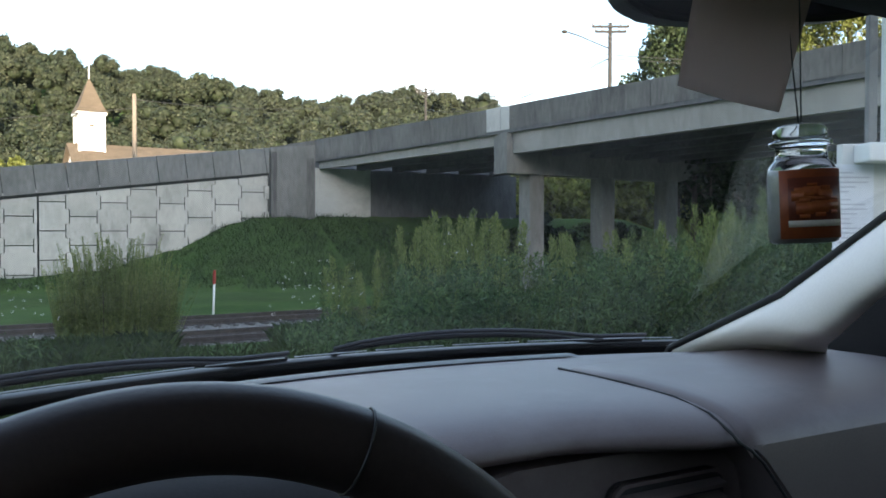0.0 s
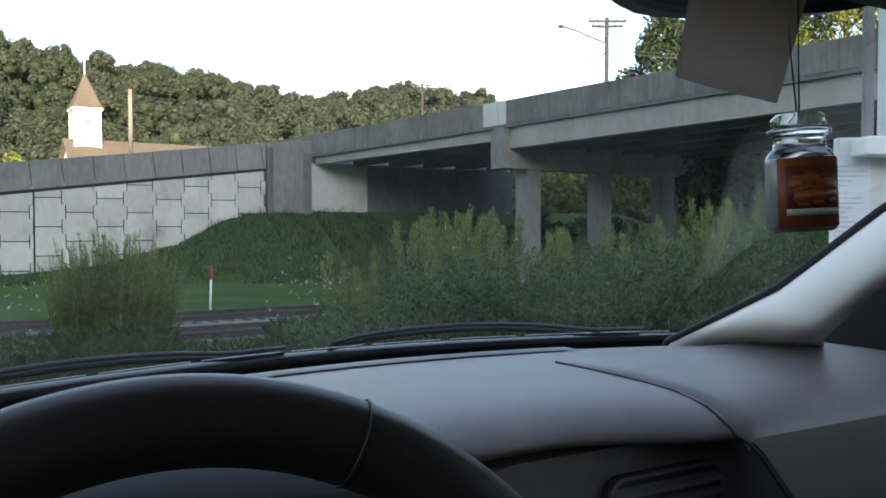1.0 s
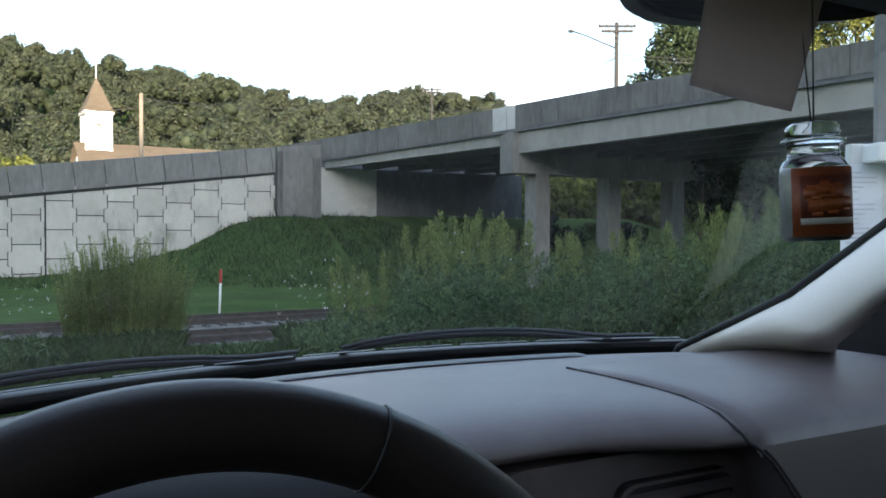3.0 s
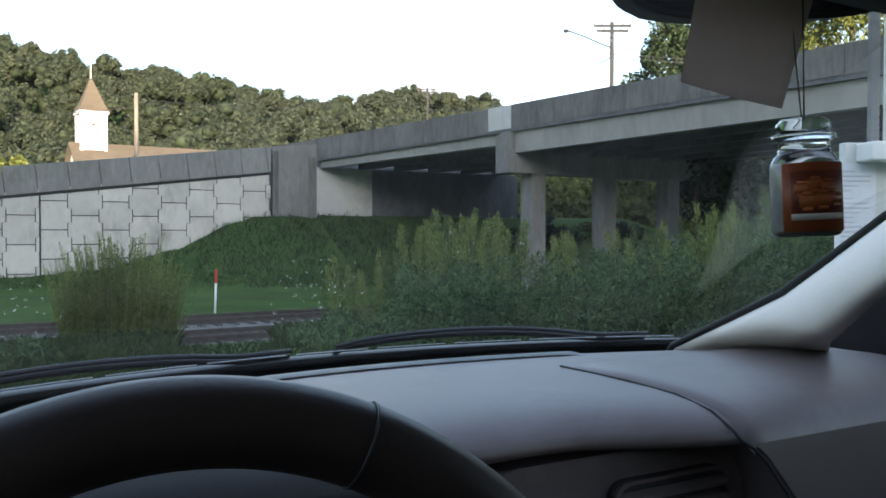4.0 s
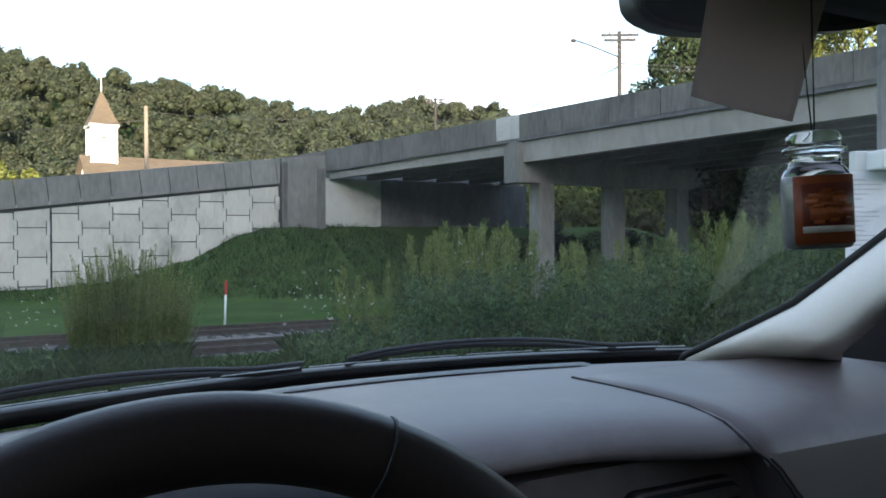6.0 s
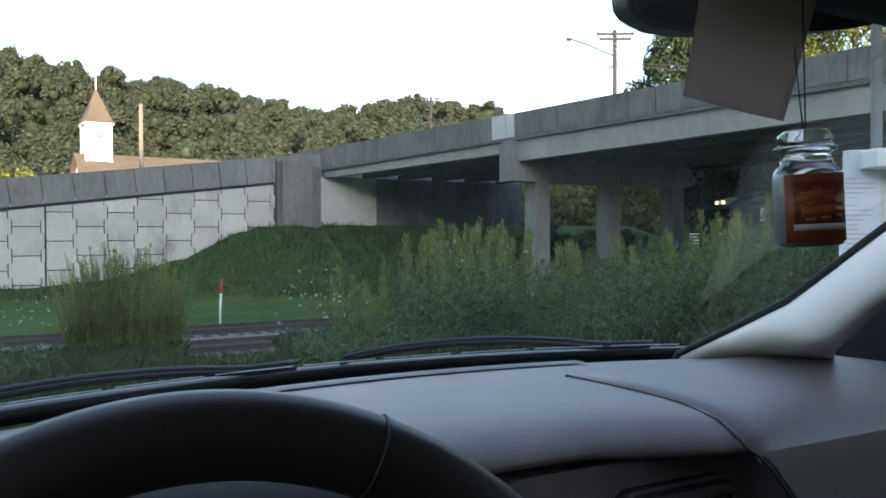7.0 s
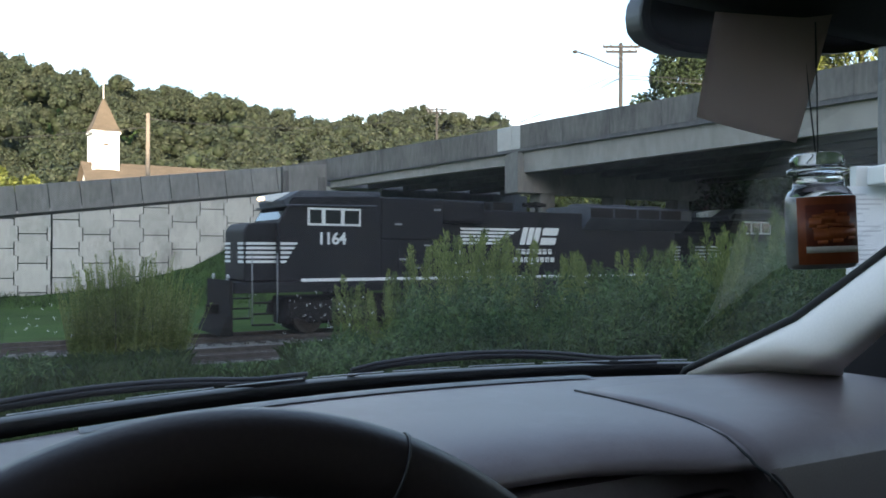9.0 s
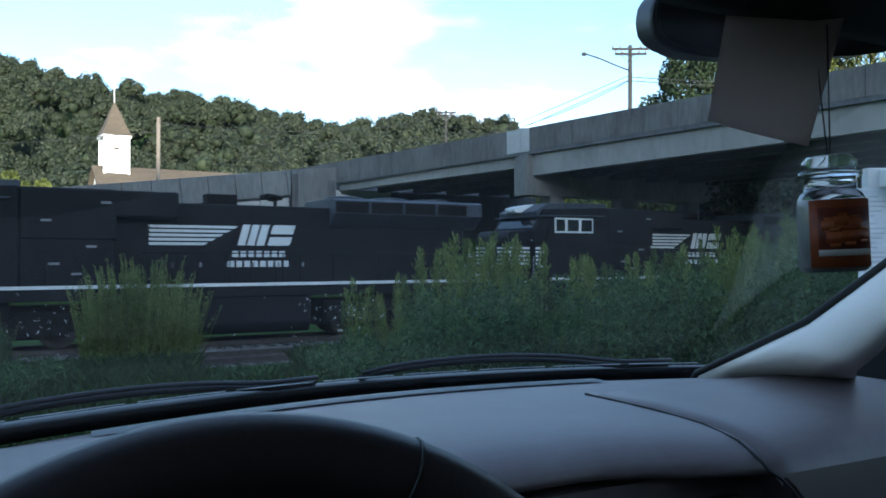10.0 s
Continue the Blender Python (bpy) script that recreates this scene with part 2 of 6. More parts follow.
M = {
    "concrete": mat("weathered_concrete", (0.18, 0.172, 0.157), (0.275, 0.262, 0.238), 0.7, 0.9, 0.35, c3=(0.17, 0.165, 0.15), stretch=(1, 1, 0.35)),
    "parapet": mat("stained_parapet_concrete", (0.125, 0.12, 0.11), (0.21, 0.20, 0.183), 0.9, 0.92, 0.4, c3=(0.06, 0.058, 0.054), stretch=(1, 1, 0.22)),
    "panel": mat("precast_panel", (0.53, 0.49, 0.425), (0.66, 0.615, 0.54), 0.8, 0.9, 0.3, c3=(0.37, 0.34, 0.29), stretch=(1, 1, 0.5), island=0.10),
    # darker concrete: the shade below the deck is put into its colour
    "shade_grey": mat("shade_dark_concrete", (0.11, 0.11, 0.112), (0.17, 0.17, 0.17), 0.7, 0.92, 0.35, c3=(0.09, 0.09, 0.09), stretch=(1, 1, 0.35)),
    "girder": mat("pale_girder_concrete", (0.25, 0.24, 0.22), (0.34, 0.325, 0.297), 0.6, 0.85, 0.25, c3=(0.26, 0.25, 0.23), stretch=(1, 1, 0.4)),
    # pale barrier blocks at the pier, and daylight painted on the abutment end
    "white_patch": mat("pale_joint_and_lit_concrete", (0.50, 0.49, 0.46), (0.62, 0.61, 0.58), 0.9, 0.85, 0.25, c3=(0.38, 0.37, 0.35)),
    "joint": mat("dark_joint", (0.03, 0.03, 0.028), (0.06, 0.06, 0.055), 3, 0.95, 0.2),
    "grass": mat("mown_grass", (0.046, 0.086, 0.024), (0.082, 0.135, 0.038), 0.5, 1.0, 0.5, spec=0.08, c3=(0.055, 0.085, 0.025), fine=25, dist=0.05),
    "ballast": mat("track_ballast", (0.11, 0.105, 0.095), (0.27, 0.255, 0.23), 3.0, 0.95, 1.0, fine=7, dist=0.04, c3=(0.09, 0.085, 0.075)),
    "stone": mat("ballast_stone", (0.10, 0.096, 0.088), (0.22, 0.21, 0.195), 2.0, 0.9, 0.3, island=0.5),
    "asphalt": mat("asphalt", (0.045, 0.045, 0.046), (0.06, 0.06, 0.06), 2.0, 0.9, 0.4, fine=20),
    "rail": mat("rail_steel", (0.055, 0.046, 0.040), (0.11, 0.092, 0.080), 5, 0.6, 0.2, metal=0.6),
    "tie": mat("creosoted_tie", (0.035, 0.028, 0.022), (0.075, 0.06, 0.05), 3, 0.9, 0.5, stretch=(1, 6, 1)),
    "bark": mat("bark", (0.045, 0.035, 0.026), (0.10, 0.08, 0.06), 4, 0.95, 0.8, stretch=(4, 4, 0.6), dist=0.03),
    "pole": mat("pole_wood", (0.15, 0.125, 0.098), (0.27, 0.225, 0.175), 5, 0.85, 0.4, stretch=(4, 4, 0.25)),
    # near-black wood: the poles' silhouette against the sky is in the colour
    "pole_silhouette": mat("silhouette_dark_pole_wood", (0.026, 0.024, 0.021), (0.048, 0.044, 0.039), 5, 0.9, 0.4, stretch=(4, 4, 0.25)),
    # hill foliage again, with the shade inside the crowns in its colour
    "leaf_inner_shade": leaf_mat("shade_dark_inner_foliage", (0.018, 0.026, 0.014), (0.034, 0.044, 0.022), 0.4, 0.1),
    "white_paint": mat("white_paint", (0.74, 0.73, 0.70), (0.82, 0.81, 0.79), 3, 0.55, 0.1),
    "shingle": mat("brown_shingle", (0.072, 0.056, 0.039), (0.118, 0.092, 0.064), 1.2, 0.9, 0.4, fine=14, stretch=(1, 1, 3)),
    "red": mat("red_paint", (0.42, 0.04, 0.03), (0.52, 0.06, 0.04), 4, 0.5, 0.1),
    "steel": mat("galvanised_steel", (0.22, 0.22, 0.225), (0.33, 0.33, 0.335), 6, 0.5, 0.1, metal=0.7),
    "post_grey": mat("weathered_post_steel", (0.13, 0.13, 0.125), (0.20, 0.195, 0.185), 6, 0.7, 0.2),
    "wire": mat("wire", (0.02, 0.02, 0.02), (0.04, 0.04, 0.04), 6, 0.6, 0.0),
    "leaf_hill": leaf_mat("hill_foliage", (0.025, 0.037, 0.024), (0.064, 0.071, 0.043), 0.3, 0.2, 0.09),
    "leaf_tree": leaf_mat("tree_foliage", (0.018, 0.033, 0.014), (0.044, 0.062, 0.026), 0.45, 0.15),
    # brighter yellow-green: evening sunlight is put into the leaf colour
    "leaf_sun_tint": leaf_mat("sun_tinted_foliage", (0.10, 0.125, 0.032), (0.19, 0.205, 0.058), 0.4),
    "leaf_weed": leaf_mat("weed_foliage", (0.046, 0.084, 0.037), (0.110, 0.156, 0.064), 0.5),
    "leaf_bush": leaf_mat("shrub_foliage", (0.060, 0.090, 0.032), (0.135, 0.170, 0.060), 0.4),
    "leaf_plume": leaf_mat("plume_foliage", (0.12, 0.155, 0.050), (0.25, 0.28, 0.095), 0.4),
    "grass_blade": leaf_mat("grass_blades", (0.026, 0.044, 0.017), (0.060, 0.080, 0.030), 0.4),
    "turf": leaf_mat("turf_blades", (0.018, 0.037, 0.013), (0.042, 0.068, 0.024), 0.4, 0.2),
    "blossom": mat("white_blossom", (0.62, 0.62, 0.58), (0.74, 0.74, 0.70), 5, 0.8, 0.0),
    "loco_black": mat("loco_black_paint", (0.006, 0.006, 0.008), (0.011, 0.011, 0.013), 0.9, 0.6, 0.05, spec=0.2, c3=(0.016, 0.015, 0.014)),
    "loco_under": mat("grimy_running_gear", (0.009, 0.008, 0.0075), (0.018, 0.016, 0.014), 2, 0.9, 0.3, spec=0.15),
    "loco_white": mat("loco_white_paint", (0.66, 0.66, 0.64), (0.78, 0.78, 0.76), 2, 0.5, 0.05),
    "loco_roof": mat("blue_grey_roof_paint", (0.030, 0.035, 0.045), (0.055, 0.062, 0.075), 1, 0.6, 0.1),
    "window_dark": mat("dark_window", (0.012, 0.014, 0.016), (0.02, 0.022, 0.025), 2, 0.08, 0.0),
    "headlight": glow_mat("headlight_glow", (1.0, 0.62, 0.26), 3.5),
    # car
    "dash": mat("grey_dash_vinyl", (0.116, 0.088, 0.086), (0.136, 0.106, 0.103), 6, 0.46, 0.22, fine=60, dist=0.0006, c3=(0.158, 0.128, 0.124)),
    # dash faces turned from the windshield: their shade is in this darker tone
    "dash_low": mat("shade_toned_dash_plastic", (0.074, 0.054, 0.048), (0.090, 0.068, 0.060), 6, 0.65, 0.22, fine=60, dist=0.0006),
    "cowl_vinyl": mat("black_cowl_vinyl", (0.014, 0.013, 0.014), (0.022, 0.020, 0.021), 8, 0.85, 0.2, fine=40, dist=0.0005, spec=0.2),
    "leather": mat("black_wheel_leather", (0.016, 0.0105, 0.0095), (0.024, 0.0165, 0.015), 10, 0.42, 0.25, fine=30, dist=0.0005, spec=0.35),
    "pillar": mat("light_pillar_trim", (0.74, 0.675, 0.61), (0.80, 0.735, 0.67), 5, 0.8, 0.2, fine=50, dist=0.0006),
    "black_plastic": mat("black_plastic", (0.010, 0.010, 0.011), (0.018, 0.018, 0.019), 8, 0.45, 0.15, fine=30, dist=0.0005),
    "rubber": mat("black_rubber", (0.008, 0.008, 0.008), (0.014, 0.014, 0.014), 8, 0.7, 0.1),
    "chrome": mat("thin_bright_edge", (0.45, 0.45, 0.46), (0.6, 0.6, 0.6), 8, 0.3, 0.0, metal=0.8),
    "car_paint": mat("grey_car_paint", (0.10, 0.10, 0.105), (0.12, 0.12, 0.125), 3, 0.35, 0.02, metal=0.3, coat=0.6),
    "tyre": mat("tyre_rubber", (0.012, 0.012, 0.012), (0.022, 0.022, 0.022), 6, 0.85, 0.3),
    # grey fabric blackened: its backlit look is put into the colour
    "headliner": mat("backlit_dark_headliner", (0.012, 0.012, 0.013), (0.02, 0.02, 0.021), 9, 0.95, 0.2, fine=30, dist=0.001),
    "roof_fabric": mat("grey_roof_fabric", (0.20, 0.195, 0.19), (0.25, 0.245, 0.24), 9, 0.95, 0.2, fine=30, dist=0.001),
    "card": leaf_mat("kraft_card", (0.42, 0.325, 0.285), (0.455, 0.355, 0.31), 0.0, 0.4),
    "paper": mat("white_paper", (0.70, 0.71, 0.74), (0.76, 0.77, 0.80), 4, 0.85, 0.03),
    "ink": mat("grey_ink", (0.46, 0.47, 0.51), (0.54, 0.55, 0.59), 9, 0.8, 0.0),
    "label": mat("orange_label", (0.20, 0.040, 0.012), (0.27, 0.060, 0.015), 30, 0.55, 0.0),
    "label_dark": mat("dark_orange_print", (0.09, 0.014, 0.007), (0.14, 0.024, 0.009), 60, 0.5, 0.0),
    "label_fruit": mat("fruit_print", (0.24, 0.045, 0.012), (0.34, 0.080, 0.016), 50, 0.5, 0.0),
    "label_band": mat("pale_label_band", (0.36, 0.30, 0.26), (0.46, 0.40, 0.34), 50, 0.5, 0.0),
    "wax": mat("grey_insert", (0.22, 0.215, 0.215), (0.28, 0.275, 0.275), 20, 0.5, 0.0),
    "stucco": mat("white_stucco", (0.62, 0.61, 0.58), (0.72, 0.71, 0.68), 3, 0.9, 0.3),
    "windshield": glass_mat("dusty_windshield", (0.985, 0.99, 0.99), dust=0.066, gloss=0.012, dust_color=(0.46, 0.51, 0.58)),
    "jar_glass": clear_mat("jar_glass"),
}


# ---- mesh helpers ----
def bm_box(bm, x0, x1, y0, y1, z0, z1):
    v = [bm.verts.new(p) for p in ((x0, y0, z0), (x1, y0, z0), (x1, y1, z0), (x0, y1, z0),
                                   (x0, y0, z1), (x1, y0, z1), (x1, y1, z1), (x0, y1, z1))]
    for f in ((3, 2, 1, 0), (4, 5, 6, 7), (0, 1, 5, 4), (1, 2, 6, 5), (2, 3, 7, 6), (3, 0, 4, 7)):
        bm.faces.new([v[i] for i in f])
    return v


def bm_obox(bm, p, q, half_w, z_pairs):
    """A bar from p to q in plan (2D), half_w to either side; z_pairs = (bottom, top) at p and q."""
    p, q = Vector(p), Vector(q)
    d = (q - p).normalized()
    n = Vector((-d.y, d.x)) * half_w
    (a0, a1), (b0, b1) = z_pairs
    v = [bm.verts.new((*c, z)) for c, z in ((p - n, a0), (q - n, b0), (q + n, b0), (p + n, a0),
                                            (p - n, a1), (q - n, b1), (q + n, b1), (p + n, a1))]
    for f in ((3, 2, 1, 0), (4, 5, 6, 7), (0, 1, 5, 4), (1, 2, 6, 5), (2, 3, 7, 6), (3, 0, 4, 7)):
        bm.faces.new([v[i] for i in f])


def bm_tube(bm, pts, r, sides=8, r2=None, caps=True):
    """A round bar along pts; radius r, or from r to r2."""
    pts = [Vector(p) for p in pts]
    rings = []
    for i, p in enumerate(pts):
        d = (pts[min(i + 1, len(pts) - 1)] - pts[max(i - 1, 0)]).normalized()
        a = d.orthogonal().normalized() if abs(d.z) > 0.9 else d.cross(Vector((0, 0, 1))).normalized()
        b = d.cross(a)
        k = i / (len(pts) - 1)
        rr = r if r2 is None else r + (r2 - r) * k
        rings.append([bm.verts.new(p + (a * math.cos(t) + b * math.sin(t)) * rr)
                      for t in (2 * math.pi * j / sides for j in range(sides))])
    for u, w in zip(rings, rings[1:]):
        for j in range(sides):
            bm.faces.new((u[j], u[(j + 1) % sides], w[(j + 1) % sides], w[j])).smooth = True
    if caps:
        bm.faces.new(rings[0][::-1])
        bm.faces.new(rings[-1])


def bm_lathe(bm, profile, sides=24, squash=1.0):
    """Turned about z: profile is (radius, z) from bottom to top."""
    rings = [[bm.verts.new((r * math.cos(2 * math.pi * j / sides), r * squash * math.sin(2 * math.pi * j / sides), z))
              for j in range(sides)] for r, z in profile]
    for u, w in zip(rings, rings[1:]):
        for j in range(sides):
            bm.faces.new((u[j], u[(j + 1) % sides], w[(j + 1) % sides], w[j])).smooth = True
    bm.faces.new(rings[0][::-1])
    bm.faces.new(rings[-1])


def bm_prism(bm, outline, axis, a, b):
    """A polygon (2D outline) pulled along axis ('x', 'y' or 'z') from a to b."""
    def place(p, c):
        return (c, p[0], p[1]) if axis == "x" else (p[0], c, p[1]) if axis == "y" else (p[0], p[1], c)
    lo = [bm.verts.new(place(p, a)) for p in outline]
    hi = [bm.verts.new(place(p, b)) for p in outline]
    k = len(outline)
    bm.faces.new(lo[::-1])
    bm.faces.new(hi)
    for i in range(k):
        bm.faces.new((lo[i], lo[(i + 1) % k], hi[(i + 1) % k], hi[i]))


def finish(bm, name, material, bevel=0.0, smooth=False):
    if bevel:
        bmesh.ops.bevel(bm, geom=list(bm.edges), offset=bevel, segments=2, profile=0.5, affect="EDGES", clamp_overlap=True)
    bmesh.ops.recalc_face_normals(bm, faces=list(bm.faces))
    me = bpy.data.meshes.new(name)
    if smooth:
        for f in bm.faces:
            f.smooth = True
    bm.to_mesh(me)
    bm.free()
    me.materials.append(material)
    return me


def part(name, bm, material, parent, label="", bevel=0.0, smooth=False):
    ob = new(name, finish(bm, name, material, bevel, smooth))
    ob.parent = parent
    return tagged(ob, label)


def thing(name, bm, material, label, category, group="", kind="", bevel=0.0, smooth=False):
    return tagged(new(name, finish(bm, name, material, bevel, smooth)), label, category, group, kind)


def holder(name, m, label, category, group="", kind=""):
    ob = new(name)
    ob.matrix_world = m
    return tagged(ob, label, category, group, kind)


def mesh_from(name, verts, faces, material):
    """A mesh from arrays of points and of faces that all have as many corners."""
    verts, faces = np.asarray(verts, np.float32), np.asarray(faces, np.int32)
    me = bpy.data.meshes.new(name)
    n, k = faces.shape
    me.vertices.add(len(verts))
    me.vertices.foreach_set("co", verts.ravel())
    me.loops.add(n * k)
    me.loops.foreach_set("vertex_index", faces.ravel())
    me.polygons.add(n)
    me.polygons.foreach_set("loop_start", np.arange(0, n * k, k, dtype=np.int32))
    me.materials.append(material)
    me.update(calc_edges=True)
    me.validate()
    return me


def smoothstep(a, b, x):
    t = np.clip((x - a) / (b - a), 0, 1)
    return t * t * (3 - 2 * t)


# ---- plan of the place ----
TRACK_DIR = Vector((0.855, 0.518)).normalized()      # along the railway, away to the right
TRACK_NORMAL = Vector((-TRACK_DIR.y, TRACK_DIR.x))   # across it, away from the car
TRACK_FAR = Vector((-6.4, 27.9))                     # a point on the far track's centre line
TRACK_GAP = 4.3
WALL_A, WALL_B, WALL_C = Vector((-21.6, 41.0)), Vector((-10.1, 47.5)), Vector((-7.7, 48.6))
WALL_DIR = (WALL_B - WALL_A).normalized()
PIER = Vector((2.8, 40.0))                           # bridge edge over the pier
SPAN_DIR = Vector((0.727, -0.686)).normalized()
BRIDGE_END = PIER + SPAN_DIR * 36
DECK_W = 13.0                                        # across the bridge, along the railway


def off_track(x, y):
    return (x - TRACK_FAR.x) * TRACK_NORMAL.x + (y - TRACK_FAR.y) * TRACK_NORMAL.y


def ridge(u):
    """Height of the wooded ridge over the eye, as a slope, by bearing."""
    return np.interp(u, [-1.2, -0.70, -0.545, -0.50, -0.47, -0.427, -0.372, -0.327, -0.309, -0.264, -0.20, -0.15, -0.10, -0.068, 0.0, 0.025, 0.061, 0.09, 0.15, 0.4, 0.8, 1.4],
                     [0.25, 0.25, 0.236, 0.222, 0.215, 0.208, 0.197, 0.190, 0.193, 0.183, 0.169, 0.157, 0.160, 0.171, 0.166, 0.164, 0.157, 0.146, 0.128, 0.10, 0.10, 0.09])


def ground_z(x, y):
    x, y = np.asarray(x, float), np.asarray(y, float)
    q = off_track(x, y)
    # car park, bank down to the railway
    z = np.interp(-q, [6.6, 7.6, 9.0, 10.5, 13.0, 20.0, 26.0], [-0.45, -0.35, 0.25, 0.52, 0.86, 1.32, 1.5])
    z = z + 0.9 * smoothstep(3.5, 9.0, x) * smoothstep(-7.5, -14.0, q) * smoothstep(26, 18, y)
    # lawn beyond, banked up against wall and abutment
    s = (x - WALL_A.x) * WALL_DIR.x + (y - WALL_A.y) * WALL_DIR.y
    w = -(x - WALL_A.x) * -WALL_DIR.y - (y - WALL_A.y) * WALL_DIR.x
    foot = np.interp(s, [-30, -4, 0, 4, 8, 10.5, 12.2, 14, 18], [0.0, 0.35, 0.55, 0.85, 1.95, 3.2, 3.72, 3.80, 3.80])
    bank = np.maximum(foot - 0.66 * np.maximum(w, 0) - 0.04 * np.sin(x * 1.3 + y), -0.36 + 0.012 * np.maximum(q - 3, 0))
    s2 = (x - WALL_C.x) * TRACK_DIR.x + (y - WALL_C.y) * TRACK_DIR.y
    w2 = -(x - WALL_C.x) * TRACK_NORMAL.x - (y - WALL_C.y) * TRACK_NORMAL.y
    bank2 = np.maximum(3.8 - 0.62 * np.maximum(w2, 0), -0.36)
    b = np.where(s2 > 0, np.maximum(bank2, -0.36), bank)
    b = np.where((s2 > 0) & (s2 < 2.0), np.maximum(bank, bank2), b)
    far = smoothstep(2.0, 4.0, q)
    z = z * (1 - far) + b * far
    # land beyond the embankment, then the wooded hill
    z = np.where(y > 62, np.minimum(z, 2.0), z)
    u = x / np.maximum(y, 30)
    top = 2.85 + ridge(u) * 330 - 15.8
    z = z + (top + 0.0) * smoothstep(125, 335, y) * (y > 0)
    # unseen rise added behind the car to keep the evening sun off the valley floor
    z = z + 69.0 * smoothstep(-70, -250, y) * (y < 0)
    return z


def build_ground():
    fine_x = np.arange(-44, 44.1, 0.6)
    fine_y = np.arange(-4, 64.1, 0.6)
    out_x = np.array([60, 80, 110, 150, 200, 260, 340, 450, 700, 1200, 2500])
    xs = np.concatenate([-out_x[::-1], fine_x, out_x])
    ys = np.concatenate([[-2500, -1200, -600, -300, -250, -220, -190, -160, -130, -110, -90, -70, -50, -30, -15], fine_y,
                         [70, 80, 95, 110, 125, 150, 175, 200, 225, 250, 275, 300, 320, 335, 360, 420, 600, 1200, 2500]])
    gx, gy = np.meshgrid(xs, ys)
    gz = ground_z(gx, gy)
    verts = np.stack([gx.ravel(), gy.ravel(), gz.ravel()], 1)
    nx = len(xs)
    idx = np.arange(len(verts)).reshape(len(ys), nx)
    faces = np.stack([idx[:-1, :-1].ravel(), idx[:-1, 1:].ravel(), idx[1:, 1:].ravel(), idx[1:, :-1].ravel()], 1)
    ob = new("ground", mesh_from("ground", verts, faces, M["grass"]))
    ob.data.shade_smooth()
    tagged(ob, "green grassy ground rising to a wooded hill", "ground", kind="structure")


build_ground()


def track_point(s, q=0.0):
    p = TRACK_FAR + TRACK_DIR * s + TRACK_NORMAL * q
    return p.x, p.y


TRACK_ANGLE = math.degrees(math.atan2(TRACK_DIR.y, TRACK_DIR.x))


def build_tracks():
    # one ballast bed under both tracks, with sloping shoulders
    bm = bmesh.new()
    prof = [(-8.2, -0.75), (-6.6, -0.20), (2.0, -0.20), (3.6, -0.75)]
    bm_prism(bm, prof, "x", -70, 130)
    bed = thing("track_bed", bm, M["ballast"], "grey crushed stone ballast under the railway tracks", "ballast", kind="structure")
    bed.matrix_world = pose(TRACK_FAR.x, TRACK_FAR.y, 0, 0, 0, TRACK_ANGLE)
    # loose stones on the part of the bed that shows
    rng = np.random.default_rng(5)
    verts, faces = [], []
    for i in range(9000):
        s, q = rng.uniform(-16, 10), rng.uniform(-7.0, 2.0)
        r = rng.uniform(0.025, 0.055)
        c = np.array([s, q, -0.20 + r * 0.4])
        o = np.array([[1, 0, 0], [0, 1, 0], [-1, 0.1, 0], [0.1, -1, 0], [0, 0, 1.0]]) * rng.uniform(0.6, 1.1, (5, 1)) * r
        a = rng.uniform(0, 6.28)
        o[:, :2] = o[:, :2] @ np.array([[math.cos(a), -math.sin(a)], [math.sin(a), math.cos(a)]])
        k = len(verts)
        verts.extend(c + o)
        faces += [(k, k + 1, k + 4), (k + 1, k + 2, k + 4), (k + 2, k + 3, k + 4), (k + 3, k, k + 4)]
    st = new("ballast_stones", mesh_from("ballast_stones", verts, faces, M["stone"]))
    st.matrix_world = bed.matrix_world
    tagged(st, "loose grey and brown ballast stones between the rails", "stones", kind="stuff")
    for q0, words in ((0.0, "rusty steel rail track carrying the train"), (-TRACK_GAP, "empty rusty steel rail track beside the weeds")):
        tr = holder("railway_track", pose(*track_point(0, q0), 0, 0, 0, TRACK_ANGLE), words, "railway track", "railway tracks")
        for side in (-0.75, 0.75):
            bm = bmesh.new()
            bm_prism(bm, [(side - 0.07, -0.17), (side + 0.07, -0.17), (side + 0.07, -0.15), (side + 0.012, -0.13), (side + 0.012, -0.045),
                          (side + 0.036, -0.035), (side + 0.036, 0.0), (side - 0.036, 0.0), (side - 0.036, -0.035), (side - 0.012, -0.045),
                          (side - 0.012, -0.13), (side - 0.07, -0.15)], "x", -70, 130)
            part("rail", bm, M["rail"], tr)
        bm = bmesh.new()
        bm_box(bm, -0.11, 0.11, -1.28, 1.28, -0.33, -0.168)
        me = finish(bm, "tie", M["tie"])
        for i in range(110):
            t = new("tie", me)
            t.parent = tr
            t.location = (-26 + i * 0.54, 0, 0)


build_tracks()


# ---- retaining wall ----
PANEL = 1.5


def wall_top(s):
    """Parapet top along the wall, from its start WALL_A."""
    return 6.12 + (7.74 - 6.12) / 13.21 * s


